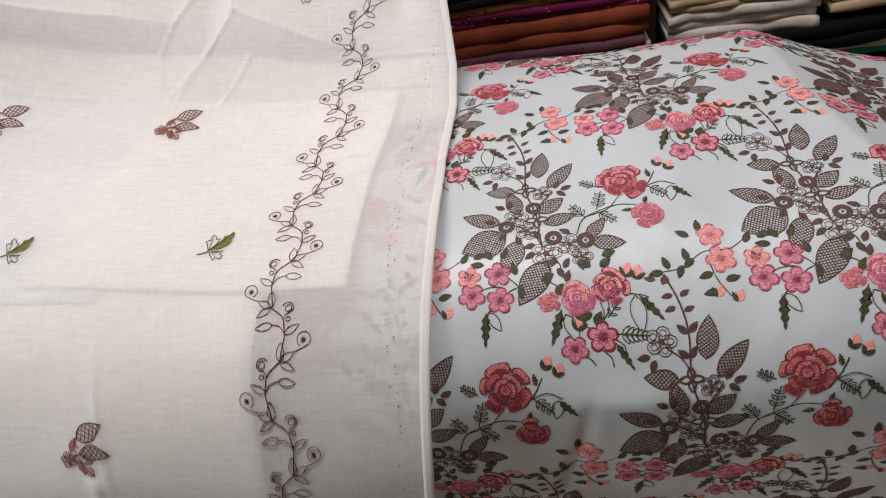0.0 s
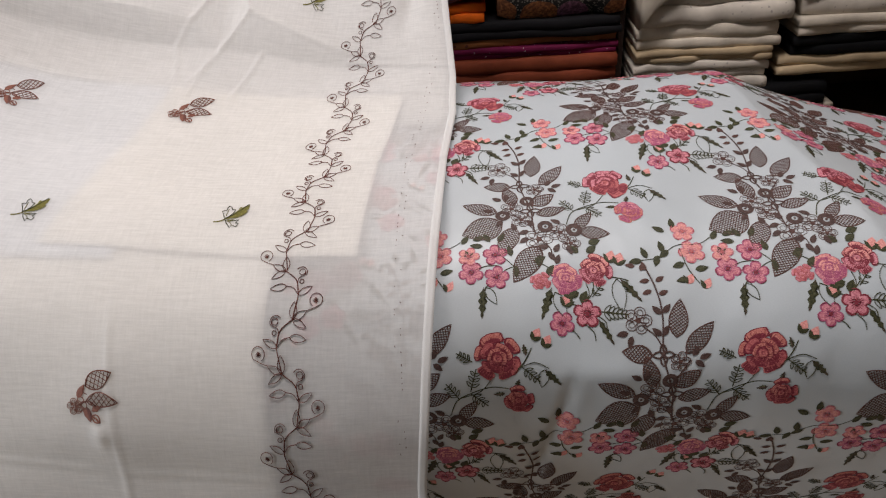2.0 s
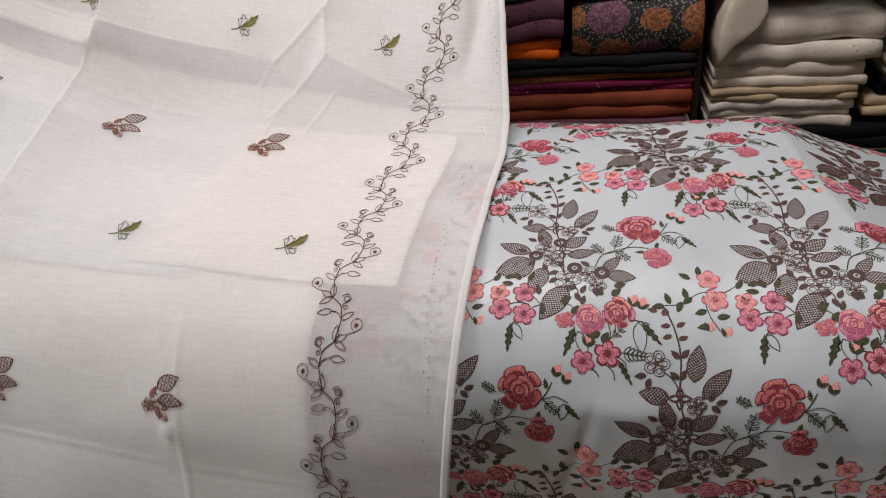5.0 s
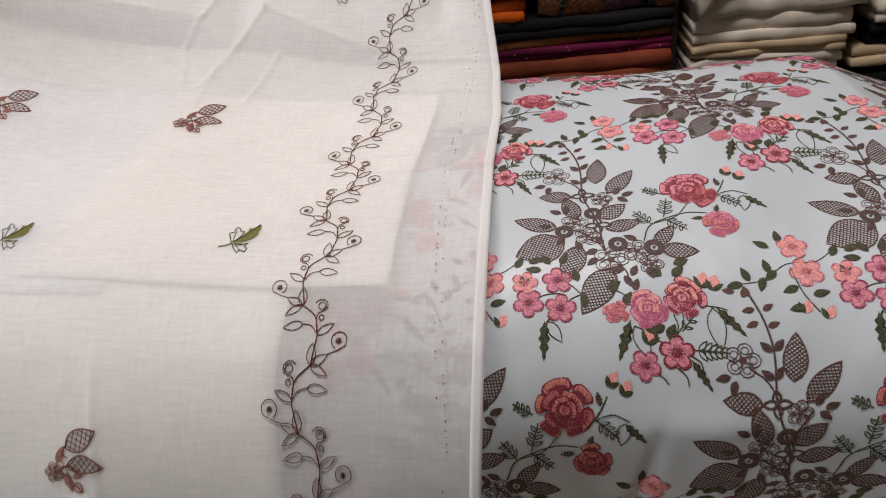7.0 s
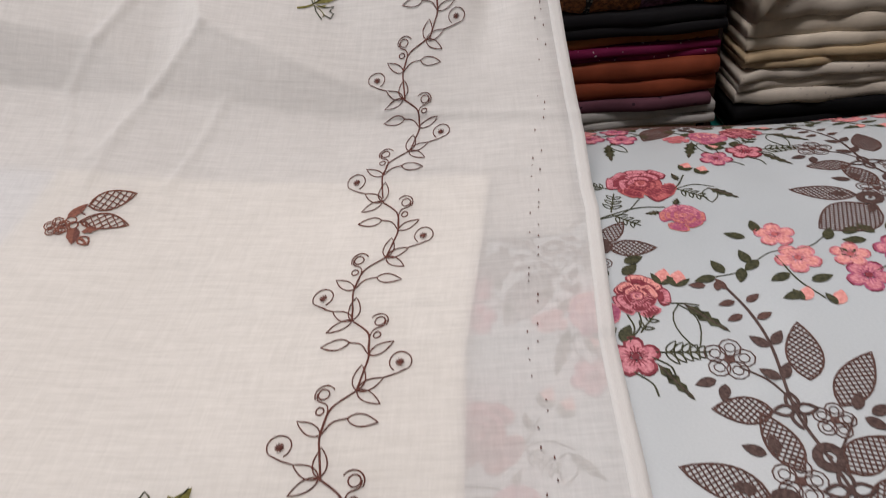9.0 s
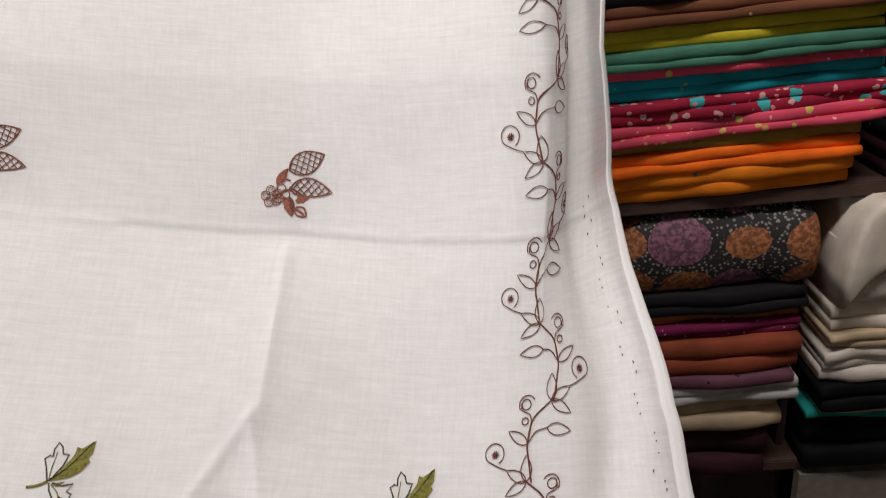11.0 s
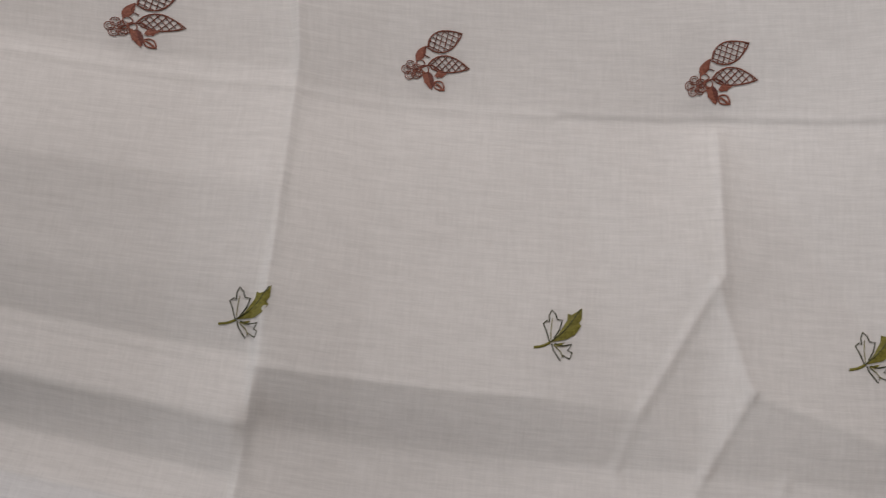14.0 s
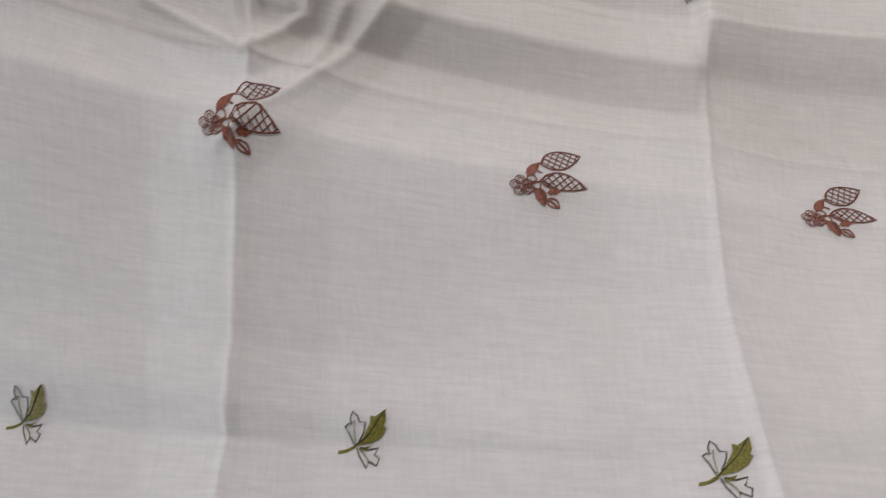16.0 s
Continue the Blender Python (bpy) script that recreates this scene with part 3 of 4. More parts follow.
# spray coordinates: metres from the large rose's middle, x across and y up the cover
def cl(x, y):
    a, b = (x - 695) / 1000, (y - 165) / 1000
    return (0.2209 * a - 0.071 * b - 0.0101 * a * a - 0.0919 * a * b + 0.0537 * b * b - 0.0079 * b ** 3 + 0.0738 * a * b * b,
            -0.0231 * a - 0.346 * b + 0.014 * a * a + 0.0958 * a * b + 0.2265 * b * b - 0.1037 * b ** 3 - 0.0816 * a * b * b)


def rose_spray(seed, big, small):
    st = Stitches()
    st.line(curve(cl(540, 350), cl(560, 295), cl(620, 265), cl(690, 245), cl(760, 245)), GREEN, 0.0010)
    st.line(curve(cl(575, 285), cl(650, 260), cl(690, 215)), GREEN, 0.0008)
    st.line(curve(cl(770, 200), cl(800, 165), cl(815, 130)), GREEN, 0.0010)
    st.line(curve(cl(780, 185), cl(840, 165), cl(900, 175)), GREEN, 0.0008)
    for c, a, l in ((cl(570, 290), 125, 0.020), (cl(610, 262), 75, 0.022), (cl(610, 268), -40, 0.020), (cl(795, 180), -40, 0.020), (cl(600, 180), 150, 0.016)):
        fern(st, c, a, l, GREEN, 3)
    toothed_leaf(st, cl(885, 180), -45, 0.024, 0.011, GREEN)
    outline_leaf(st, cl(885, 180), -100, 0.017, 0.009, GREEN)
    toothed_leaf(st, cl(750, 262), 185, 0.012, 0.008, GREEN)
    toothed_leaf(st, cl(790, 240), 70, 0.010, 0.008, GREEN)
    for c in (cl(815, 112), cl(860, 125)):
        st.piece("bud")
        st.fill(leaf_outline(c, 60, 0.012, 0.008), PEACH, 0.0008)
        st.fill(leaf_outline(c, 95, 0.008, 0.004), GREEN, 0.0010)
        st.fill(leaf_outline(c, 20, 0.008, 0.004), GREEN, 0.0010)
    toothed_leaf(st, cl(800, 150), 100, 0.012, 0.008, GREEN)
    big_rose(st, cl(695, 165), 0.0210, big, 1.0, seed)
    big_rose(st, cl(810, 280), 0.0142, small, 1.0, seed + 1)
    return st


def brown_spray():
    st = Stitches()
    st.line(curve(cl(265, 5), cl(300, 45), cl(322, 95), cl(330, 180), cl(360, 240), cl(385, 290), cl(395, 345), cl(410, 395)), COCOA, 0.0015)
    for a, b in ((cl(335, 175), cl(250, 125)), (cl(380, 245), cl(430, 190)), (cl(410, 390), cl(340, 340)), (cl(410, 390), cl(530, 380)),
                 (cl(450, 430), cl(490, 500)), (cl(345, 330), cl(240, 300))):
        st.line(curve(a, ((a[0] + b[0]) / 2 + 0.002, (a[1] + b[1]) / 2 + 0.002), b), COCOA, 0.0011)
    for c, a, l, w in ((cl(375, 140), 80, 0.034, 0.016), (cl(415, 175), 48, 0.036, 0.015), (cl(290, 185), 172, 0.026, 0.014), (cl(310, 265), 105, 0.030, 0.014),
                       (cl(390, 265), 35, 0.026, 0.015), (cl(410, 305), 14, 0.028, 0.013), (cl(240, 300), 155, 0.036, 0.016), (cl(265, 345), 200, 0.040, 0.030),
                       (cl(320, 365), 245, 0.036, 0.018), (cl(430, 445), 235, 0.044, 0.022), (cl(580, 365), 50, 0.026, 0.011), (cl(600, 380), -4, 0.027, 0.014)):
        net_leaf(st, c, a, l, w, TAUPE, 0.0022, 0.00075, 0.0010)
    for c, r in ((cl(235, 115), 0.012), (cl(300, 280), 0.011), (cl(345, 330), 0.010), (cl(425, 415), 0.013), (cl(515, 385), 0.011), (cl(395, 195), 0.009), (cl(565, 430), 0.009)):
        ring_flower(st, c, r, TAUPE)
    cross_flower(st, cl(330, 182), 0.0095, COCOA)
    cross_flower(st, cl(382, 290), 0.0100, COCOA)
    for c, r in ((cl(265, 312), 0.0075), (cl(365, 246), 0.0072), (cl(450, 360), 0.0075), (cl(575, 372), 0.0078)):
        eye_ring(st, c, r, COCOA)
    for c, a in ((cl(200, 145), 190), (cl(215, 150), 250), (cl(318, 95), 135), (cl(325, 92), 50), (cl(322, 140), 140), (cl(326, 140), 60), (cl(440, 180), 60), (cl(465, 185), 20),
                 (cl(450, 190), -40), (cl(255, 245), 150), (cl(275, 245), 90), (cl(220, 295), 160), (cl(380, 380), 200), (cl(400, 360), 120), (cl(380, 410), 215), (cl(470, 470), -60),
                 (cl(495, 470), 60), (cl(505, 520), 70), (cl(550, 440), -70), (cl(515, 345), 150), (cl(265, 335), 230), (cl(325, 380), 110), (cl(470, 450), 170)):
        st.piece("leaf")
        st.fill(leaf_outline(c, a, 0.0105, 0.0055), COCOA, 0.0010)
    for i, (x, y) in enumerate(((230, 8), (250, 15), (268, 12), (278, 30), (300, 30), (310, 55), (285, 50))):
        st.piece("leaf")
        st.fill(leaf_outline(cl(x, y), (170, 70, 110, 190, 30, 20, 200)[i], 0.009, 0.0045), TAUPE, 0.0010)
    return st


def pink_spray():
    st = Stitches()
    for a, b in ((cl(240, 480), cl(330, 540)), (cl(250, 580), cl(335, 530)), (cl(150, 555), cl(250, 530)), (cl(220, 610), cl(190, 660))):
        st.line(curve(a, ((a[0] + b[0]) / 2, (a[1] + b[1]) / 2 + 0.002), b), GREEN, 0.0009)
    toothed_leaf(st, cl(195, 625), 265, 0.034, 0.013, GREEN)
    outline_leaf(st, cl(205, 625), 300, 0.018, 0.008, GREEN)
    for c, a in ((cl(165, 500), 150), (cl(185, 450), 170), (cl(215, 430), 120), (cl(250, 430), 60), (cl(330, 530), 270), (cl(310, 490), 100)):
        st.piece("leaf")
        st.fill(leaf_outline(c, a, 0.012, 0.006), GREEN, 0.0009)
    for c, t in ((cl(240, 485), 20), (cl(140, 562), 50), (cl(250, 580), 80)):
        petal_flower(st, c, 0.0120, 5, PINK, MAUVE_T, WINE, t)
    return st


def mixed_spray(seed):
    st = Stitches()
    for a, b in ((cl(640, 600), cl(640, 690)), (cl(670, 590), cl(645, 680)), (cl(490, 560), cl(420, 510)), (cl(740, 570), cl(830, 590)), (cl(600, 700), cl(560, 690)),
                 (cl(690, 740), cl(740, 800)), (cl(640, 780), cl(690, 860)), (cl(540, 790), cl(620, 850))):
        st.line(curve(a, ((a[0] + b[0]) / 2 + 0.003, (a[1] + b[1]) / 2), b), GREEN, 0.0009)
    toothed_leaf(st, cl(490, 620), 250, 0.036, 0.014, GREEN)
    outline_leaf(st, cl(505, 640), 290, 0.024, 0.010, GREEN)
    toothed_leaf(st, cl(790, 580), -50, 0.032, 0.012, GREEN)
    outline_leaf(st, cl(775, 580), -85, 0.030, 0.012, GREEN)
    fern(st, cl(700, 725), -5, 0.026, GREEN, 5)
    fern(st, cl(670, 660), 50, 0.016, GREEN, 2)
    toothed_leaf(st, cl(700, 760), -60, 0.030, 0.010, GREEN)
    for c, a in ((cl(635, 470), 40), (cl(600, 470), 140), (cl(640, 430), 20), (cl(610, 640), 200), (cl(580, 690), 120), (cl(620, 685), 60), (cl(470, 570), 60), (cl(410, 515), 30), (cl(430, 530), 80)):
        st.piece("leaf")
        st.fill(leaf_outline(c, a, 0.012, 0.007), GREEN, 0.0009)
    for c in (cl(735, 510), cl(775, 520), cl(550, 705)):
        st.piece("bud")
        st.fill(leaf_outline(c, 70, 0.013, 0.009), PEACH, 0.0009)
        st.fill(leaf_outline(c, 110, 0.010, 0.004), GREEN, 0.0010)
        st.fill(leaf_outline(c, 30, 0.010, 0.004), GREEN, 0.0010)
    big_rose(st, cl(440, 595), 0.0088, (ROSE, PINK, PINK), 1.0, seed)
    big_rose(st, cl(550, 580), 0.0140, (MAUVE_T, PINK, PEACH), 1.0, seed + 2)
    big_rose(st, cl(670, 545), 0.0160, (WINE, PINK, PEACH), 1.0, seed + 3)
    petal_flower(st, cl(650, 735), 0.0130, 5, PINK, WINE, WINE, 15)
    petal_flower(st, cl(540, 780), 0.0115, 5, PINK, MAUVE_T, WINE, 50)
    return st


def peach_spray():
    st = Stitches()
    o = np.array((0.064, -0.082))
    p = lambda x, y: tuple(o + np.array((x, y)))
    st.line(curve(p(-0.045, -0.012), p(-0.03, -0.009), p(-0.012, 0.003), p(0.008, 0.004), p(0.022, 0.013)), GREEN, 0.0007)
    st.line(curve(p(-0.01, 0.0), p(-0.006, -0.02), p(0.002, -0.035)), GREEN, 0.0009)
    for c, a in ((p(-0.045, -0.012), 190), (p(-0.04, -0.01), 110), (p(-0.03, -0.007), 250), (p(-0.025, -0.004), 100), (p(-0.02, -0.002), 220), (p(-0.02, 0.018), 150), (p(-0.012, 0.022), 90),
                 (p(0.02, 0.008), 60), (p(0.022, 0.0), 300), (p(0.03, 0.012), 20), (p(-0.008, -0.015), 200), (p(0.0, -0.022), 10), (p(-0.006, -0.03), 190)):
        st.piece("leaf")
        st.fill(leaf_outline(c, a, 0.012, 0.006), GREEN, 0.0009)
    for c, r, t in ((p(-0.004, 0.018), 0.0115, 10), (p(0.0, -0.004), 0.0125, 40), (p(0.026, -0.006), 0.0105, 70)):
        petal_flower(st, c, r, 5, PEACH, PINK, ROSE, t)
    for c in (p(-0.008, -0.035), p(0.006, -0.04)):
        st.piece("bud")
        st.fill(leaf_outline(c, 60, 0.011, 0.007), PEACH, 0.0008)
        st.fill(leaf_outline(c, 110, 0.009, 0.004), GREEN, 0.0012)
    return st


# second spray: same roses, with the dim warm light below put into redder thread
ROSE_SPRAYS = [rose_spray(3, (WINE, ROSE, PINK), (MAUVE_T, CORAL, PINK)), rose_spray(6, (WINE, ROSE, CORAL), (WINE, ROSE, CORAL))]
SPRAYS = [("brown_leaf_spray", brown_spray()), ("pink_flower_spray", pink_spray()), ("mixed_flower_spray", mixed_spray(11)), ("peach_flower_spray", peach_spray())]
for row in range(-3, 3):
    for col in range(-3, 4):
        ox = 0.357 + 0.224 * col + (0.112 if row % 2 else 0.0)
        os_ = -0.002 + 0.182 * row
        if ox < -0.2 or ox > 1.0:
            continue
        # rows down the front take the shade-coloured spray
        ROSE_SPRAYS[1 if row < 0 else 0].lay("rose_spray", bolster, (ox, os_), cushion, relief=0.5)
        for name, st in SPRAYS:
            st.lay(name, bolster, (ox, os_), cushion, relief=0.5)

# ---- the drape ----
def edge_u(v):
    return np.interp(v, EDGE_V, EDGE_U)


def trimmed(u, v, lift):
    """The cloth up to its wavy selvedge at u = 0.2."""
    return drape(u + (edge_u(v) - 0.2) * step(0.02, 0.2, u), v, lift)


def with_folds(values, folds):
    """Rows of the mesh on both sides of each pressed fold keep it crisp."""
    values = [x for x in values if min(abs(x - f) for f in folds) > 0.0016]
    return np.array(sorted(values + [f + d for f in folds for d in (-0.0005, 0.0005)]))


VS = with_folds(list(np.arange(V0, -0.44, 0.012)) + list(np.arange(-0.44, 0.66, 0.0027)) + list(np.arange(0.66, V1, 0.012)), [-0.225, 0.236, 0.297, 0.335, 0.525])
US = with_folds(list(np.arange(-1.15, -0.8, 0.01)) + list(np.arange(-0.8, 0.2, 0.0027)) + [0.2], [-0.379, -0.088])
shawl = sheet("embroidered_shawl", trimmed, US, VS, CLOTH, 0.0006, fine=True)
tagged(shawl, "sheer white muslin shawl with embroidered sprigs, draped over the bolster", "shawl")

hem = sheet("hem", lambda u, v, lift: drape(edge_u(v) - 0.0075 + 0.008 * u, v, np.asarray(lift) + 0.0007), np.linspace(0, 1, 4), VS, HEM, 0.0014, shawl, "turned white hem along the selvedge")

lining = sheet("folded_lining", lambda u, v, lift: drape(u + 0.11 * np.asarray(v) * (1 - step(-0.17, 0.0, np.asarray(u))) + 0.03 * np.asarray(v), v - 0.13 * (0.13 - np.asarray(u)) * (np.asarray(v) - 0.24), np.asarray(lift) - 0.0024), np.linspace(-0.172, 0.127, 60), np.linspace(-0.046, 0.236, 60), LINING, 0.0008)
tagged(lining, "cream cotton lining folded flat under the shawl", "cloth")
under = sheet("folded_underlayer", lambda u, v, lift: drape(u, v, np.asarray(lift) - 0.0045), np.linspace(-1.05, -0.10, 120), np.linspace(-0.05, 0.236, 40), UNDER, 0.0008)
tagged(under, "bluish white cotton layer folded flat under the shawl", "cloth")
front = sheet("hanging_lining", lambda u, v, lift: drape(u + step(-0.06, 0.056, np.asarray(u)) * (0.006 * np.sin(14 * np.asarray(v)) + 0.05 * np.minimum(0, np.asarray(v) + 0.05)), v, np.asarray(lift) - 0.0065), np.linspace(-1.05, 0.056, 140), np.linspace(V0 + 0.02, 0.03, 70), LINING, 0.0008)
tagged(front, "cream cotton lining hanging down behind the shawl front", "cloth")
# added unseen layer: stops the dark shelves showing through and dimming the shawl
back = sheet("unseen_backing", lambda u, v, lift: drape(-1.05 + u * (edge_u(v) + 1.042), v, np.asarray(lift) - 0.010), np.linspace(0.0, 1.0, 130), np.linspace(0.19, V1 - 0.02, 80), BACKING, 0.0008)
tagged(back, "unseen white cotton backing added to keep the shawl bright", "cloth")


def sprig():
    st = Stitches()
    k = 1 / 8180
    c = lambda x, y: ((x - 310) * k, (300 - y) * k)
    net_leaf(st, c(285, 208), 16, 0.0275, 0.0150, UMBER, 0.0036, 0.0007, 0.0011)
    net_leaf(st, c(268, 308), -12, 0.0290, 0.0125, UMBER, 0.0036, 0.0007, 0.0011, 0.06)
    st.piece("petals")
    st.fill(leaf_outline(c(203, 280), 48, 0.0140, 0.0062), RUST)
    st.fill(leaf_outline(c(290, 380), 10, 0.0100, 0.0058, 6, 0.3), RUST)
    st.fill(leaf_outline(c(235, 345), -75, 0.0150, 0.0062, 6, 0.2), RUST)
    st.fill(leaf_outline(c(262, 350), -85, 0.0130, 0.0050), BROWN)
    st.line(curve(c(170, 335), c(230, 320), c(290, 315), c(340, 365)), BROWN, 0.0012)
    st.line(curve(c(280, 200), c(255, 240), c(285, 268)), BROWN, 0.0009)
    st.piece("outline_flower")
    for a in range(5):
        q = (c(168, 335)[0] + 0.0042 * math.cos(radians(72 * a + 20)), c(168, 335)[1] + 0.0042 * math.sin(radians(72 * a + 20)))
        st.line(arc(q, 0.0031, 0, 360, 9), RUST, 0.0007)
        st.line(arc(q, 0.0016, 0, 360, 7), RUST, 0.0005)
    for x, y in ((225, 300), (240, 335), (205, 350)):
        st.line(arc(c(x, y), 0.0032, 0, 360, 8), RUST, 0.0009)
    o = leaf_outline(c(290, 415), -50, 0.0090, 0.0062)
    st.line(o + [o[0]], RUST, 0.0012)
    st.line(curve(c(295, 425), c(315, 445), c(330, 470)), RUST, 0.0016)
    return st


def leaf_sprig():
    st = Stitches()
    k = 1 / 8180
    c = lambda x, y: ((x - 190) * k, (215 - y) * k)
    st.line(curve(c(65, 266), c(110, 264), c(155, 250)), OLIVE, 0.0016)
    st.piece("leaf")
    st.fill([c(*p) for p in ((150, 250), (200, 215), (255, 150), (265, 115), (285, 125), (345, 95), (335, 150), (318, 170), (328, 185), (290, 225), (240, 245), (190, 248))], OLIVE, 0.0008, 0.0005)
    st.line(curve(c(150, 250), c(240, 195), c(335, 100)), GREEN, 0.0006, 0.0016)
    st.piece("outline_leaf")
    st.line([c(*p) for p in ((150, 245), (140, 190), (128, 152), (150, 140), (162, 148), (165, 115), (182, 88), (200, 110), (205, 140), (232, 145), (212, 190), (175, 232))], GREEN, 0.0009)
    st.line(curve(c(158, 240), c(165, 190), c(180, 130)), OLIVE, 0.0006)
    st.piece("outline_leaf")
    st.line([c(*p) for p in ((160, 258), (165, 290), (195, 348), (210, 320), (245, 345), (262, 315), (240, 300), (265, 272), (215, 275), (175, 258))], GREEN, 0.0009)
    st.fill([c(*p) for p in ((165, 262), (230, 258), (200, 278))], OLIVE)
    st.line(curve(c(170, 265), c(200, 300), c(210, 330)), OLIVE, 0.0006)
    return st


SPRIG, LEAF_SPRIG = sprig(), leaf_sprig()
for name, st, v, us in (("brown_sprig", SPRIG, -0.172, (-0.103, -0.30, -0.50)), ("green_leaf_sprig", LEAF_SPRIG, 0.004, (0.0, -0.203, -0.402, -0.597, -0.815)),
                        ("brown_sprig", SPRIG, 0.192, (-0.104, -0.298, -0.48, -0.667, -0.85)), ("green_leaf_sprig", LEAF_SPRIG, 0.373, (0.003, -0.195, -0.392, -0.572, -0.765)),
                        ("brown_sprig", SPRIG, 0.556, (-0.086, -0.286, -0.477, -0.67, -0.86)), ("green_leaf_sprig", LEAF_SPRIG, 0.76, (0.0, -0.195, -0.39, -0.585))):
    for u in us:
        dv = 0.0
        if v > 0.5:
            dv = np.interp(u, [-0.67, -0.48, -0.29, -0.09], [0.020, 0.013, 0.003, 0.0])
        elif v > 0.3:
            dv = np.interp(u, [-0.57, -0.39, -0.19, 0.0], [0.018, -0.006, 0.002, 0.0])
        elif v > -0.1 and u < -0.3:
            dv = -0.008 if v < 0.1 and u > -0.5 else -0.004 if v > 0.1 else 0.0
        elif v > 0.1:
            dv = np.interp(u, [-0.298, -0.104], [0.005, 0.006])
        st.lay(name, drape, (u, v + dv), shawl, turn=radians(10))


def vine_step(st, v0, size, flip):
    """One half turn of the border vine, from its fork at v0 down to the next."""
    kx, ky = 1 / 7400, size / 295

    def p(x, y):
        return ((-x if flip else x) * kx, v0 + y * ky)

    def leaf(a, b, w):
        a, b = np.array(a, float), np.array(b, float)
        l, ang = np.hypot(*(b - a)), math.degrees(math.atan2(*(b - a)[::-1]))
        st.piece("leaf")
        o = leaf_outline(a, ang, l, w, 8)
        st.line([p(*q) for q in o + [o[0]]], BROWN, 0.00066)

    def path(*q, w=0.00068, n=5):
        st.line([p(*r) for r in curve(*q, n=n)], BROWN, w)

    path((-36, 0), (40, -60), (60, -130), (62, -170), (54, -210), (36, -295), w=0.0010)
    path((-120, 45), (-165, 60), (-204, 78))
    path((62, -155), (29, -112), (-18, -100))
    path((62, -155), (52, -90), (58, -50), (92, -32), (98, -8))
    for a, b, w in (((-36, 0), (-42, 100), 46), ((-36, 0), (-124, 45), 40), ((-36, 0), (-122, -52), 38), ((-18, -100), (-122, -116), 44), ((62, -155), (148, -105), 38)):
        leaf(a, b, w)
    st.piece("curl")
    st.line([p(*q) for q in arc((-180, 108), 40, 230, -60, 16)], BROWN, 0.00066)
    for a in range(0, 180, 36):
        d = 16 * np.array([math.cos(radians(a)), math.sin(radians(a))])
        st.line([p(*(np.array((-178, 105)) - d)), p(*(np.array((-178, 105)) + d))], BROWN, 0.0007)
    st.piece("curl")
    st.line([p(*q) for q in arc((78, -72), 14, 0, 360, 9)], BROWN, 0.0007)
    st.line([p(*q) for q in arc((75, -10), 20, 0, 360, 10)], BROWN, 0.0007)
    st.line([p(*q) for q in arc((70, -12), 36, 150, -30, 10)], BROWN, 0.0007)


VINE_V = [-0.50, -0.41, -0.317, -0.225, -0.133, -0.045, 0.042, 0.138, 0.233, 0.312, 0.398, 0.489, 0.590, 0.698, 0.79, 0.88]
for a, b in zip(VINE_V[:-1], VINE_V[1:]):
    # the curl's middle sits a little above its fork
    half = (b - a) / 2
    for v0, flip in ((b - 0.36 * half, False), (b - 1.36 * half, True)):
        st = Stitches()
        vine_step(st, v0, half, flip)
        st.lay("border_vine", drape, (float(np.interp(v0, [-0.05, 0.05, 0.28, 0.36, 0.45], [0.0695, 0.074, 0.0735, 0.0765, 0.0825])), 0.0), shawl)

holes = Stitches()
rnd = random.Random(5)
for k in range(150):
    v = -0.24 + 0.0052 * k + rnd.uniform(-0.001, 0.001)
    if rnd.random() < 0.62:
        uu = 0.162 + rnd.choice((-0.002, 0.003)) - (0.025 if v > 0.3 else 0.0) * step(0.3, 0.45, v)
        holes.line([(uu, v), (uu, v + rnd.uniform(0.0008, 0.002))], BROWN, 0.0007)
holes.lay("selvedge_pinholes", drape, (0, 0), shawl, "row of small dark pinholes")


# ---- shelves with folded goods ----
rack = new("shelf_rack")
tagged(rack, "dark brown wooden shop shelving packed with folded fabric", "shelf")
for z in (0.80, 1.292, 1.80):
    part("shelf_board", box(bmesh.new(), -1.3, 1.6, 1.71 if z < 1 else 1.685, 2.12, z - 0.010, z + 0.010, 0.002), BOARD, rack)
for x in (-1.3, -0.35, 0.556, 1.45):
    part("upright", box(bmesh.new(), x - 0.007, x + 0.007, 1.75, 2.12, 0.06, 2.3, 0.002), BOARD, rack)
part("back_panel", box(bmesh.new(), -1.3, 1.6, 2.122, 2.14, 0.06, 2.3), BOARD, rack)
part("lower_panel", box(bmesh.new(), 0.57, 1.44, 1.70, 1.72, 0.06, 0.788), PANEL, rack, "worn grey-brown panel below the shelf")
part("plinth", box(bmesh.new(), -1.3, 1.6, 1.72, 2.12, 0.0, 0.06), BOARD, rack)


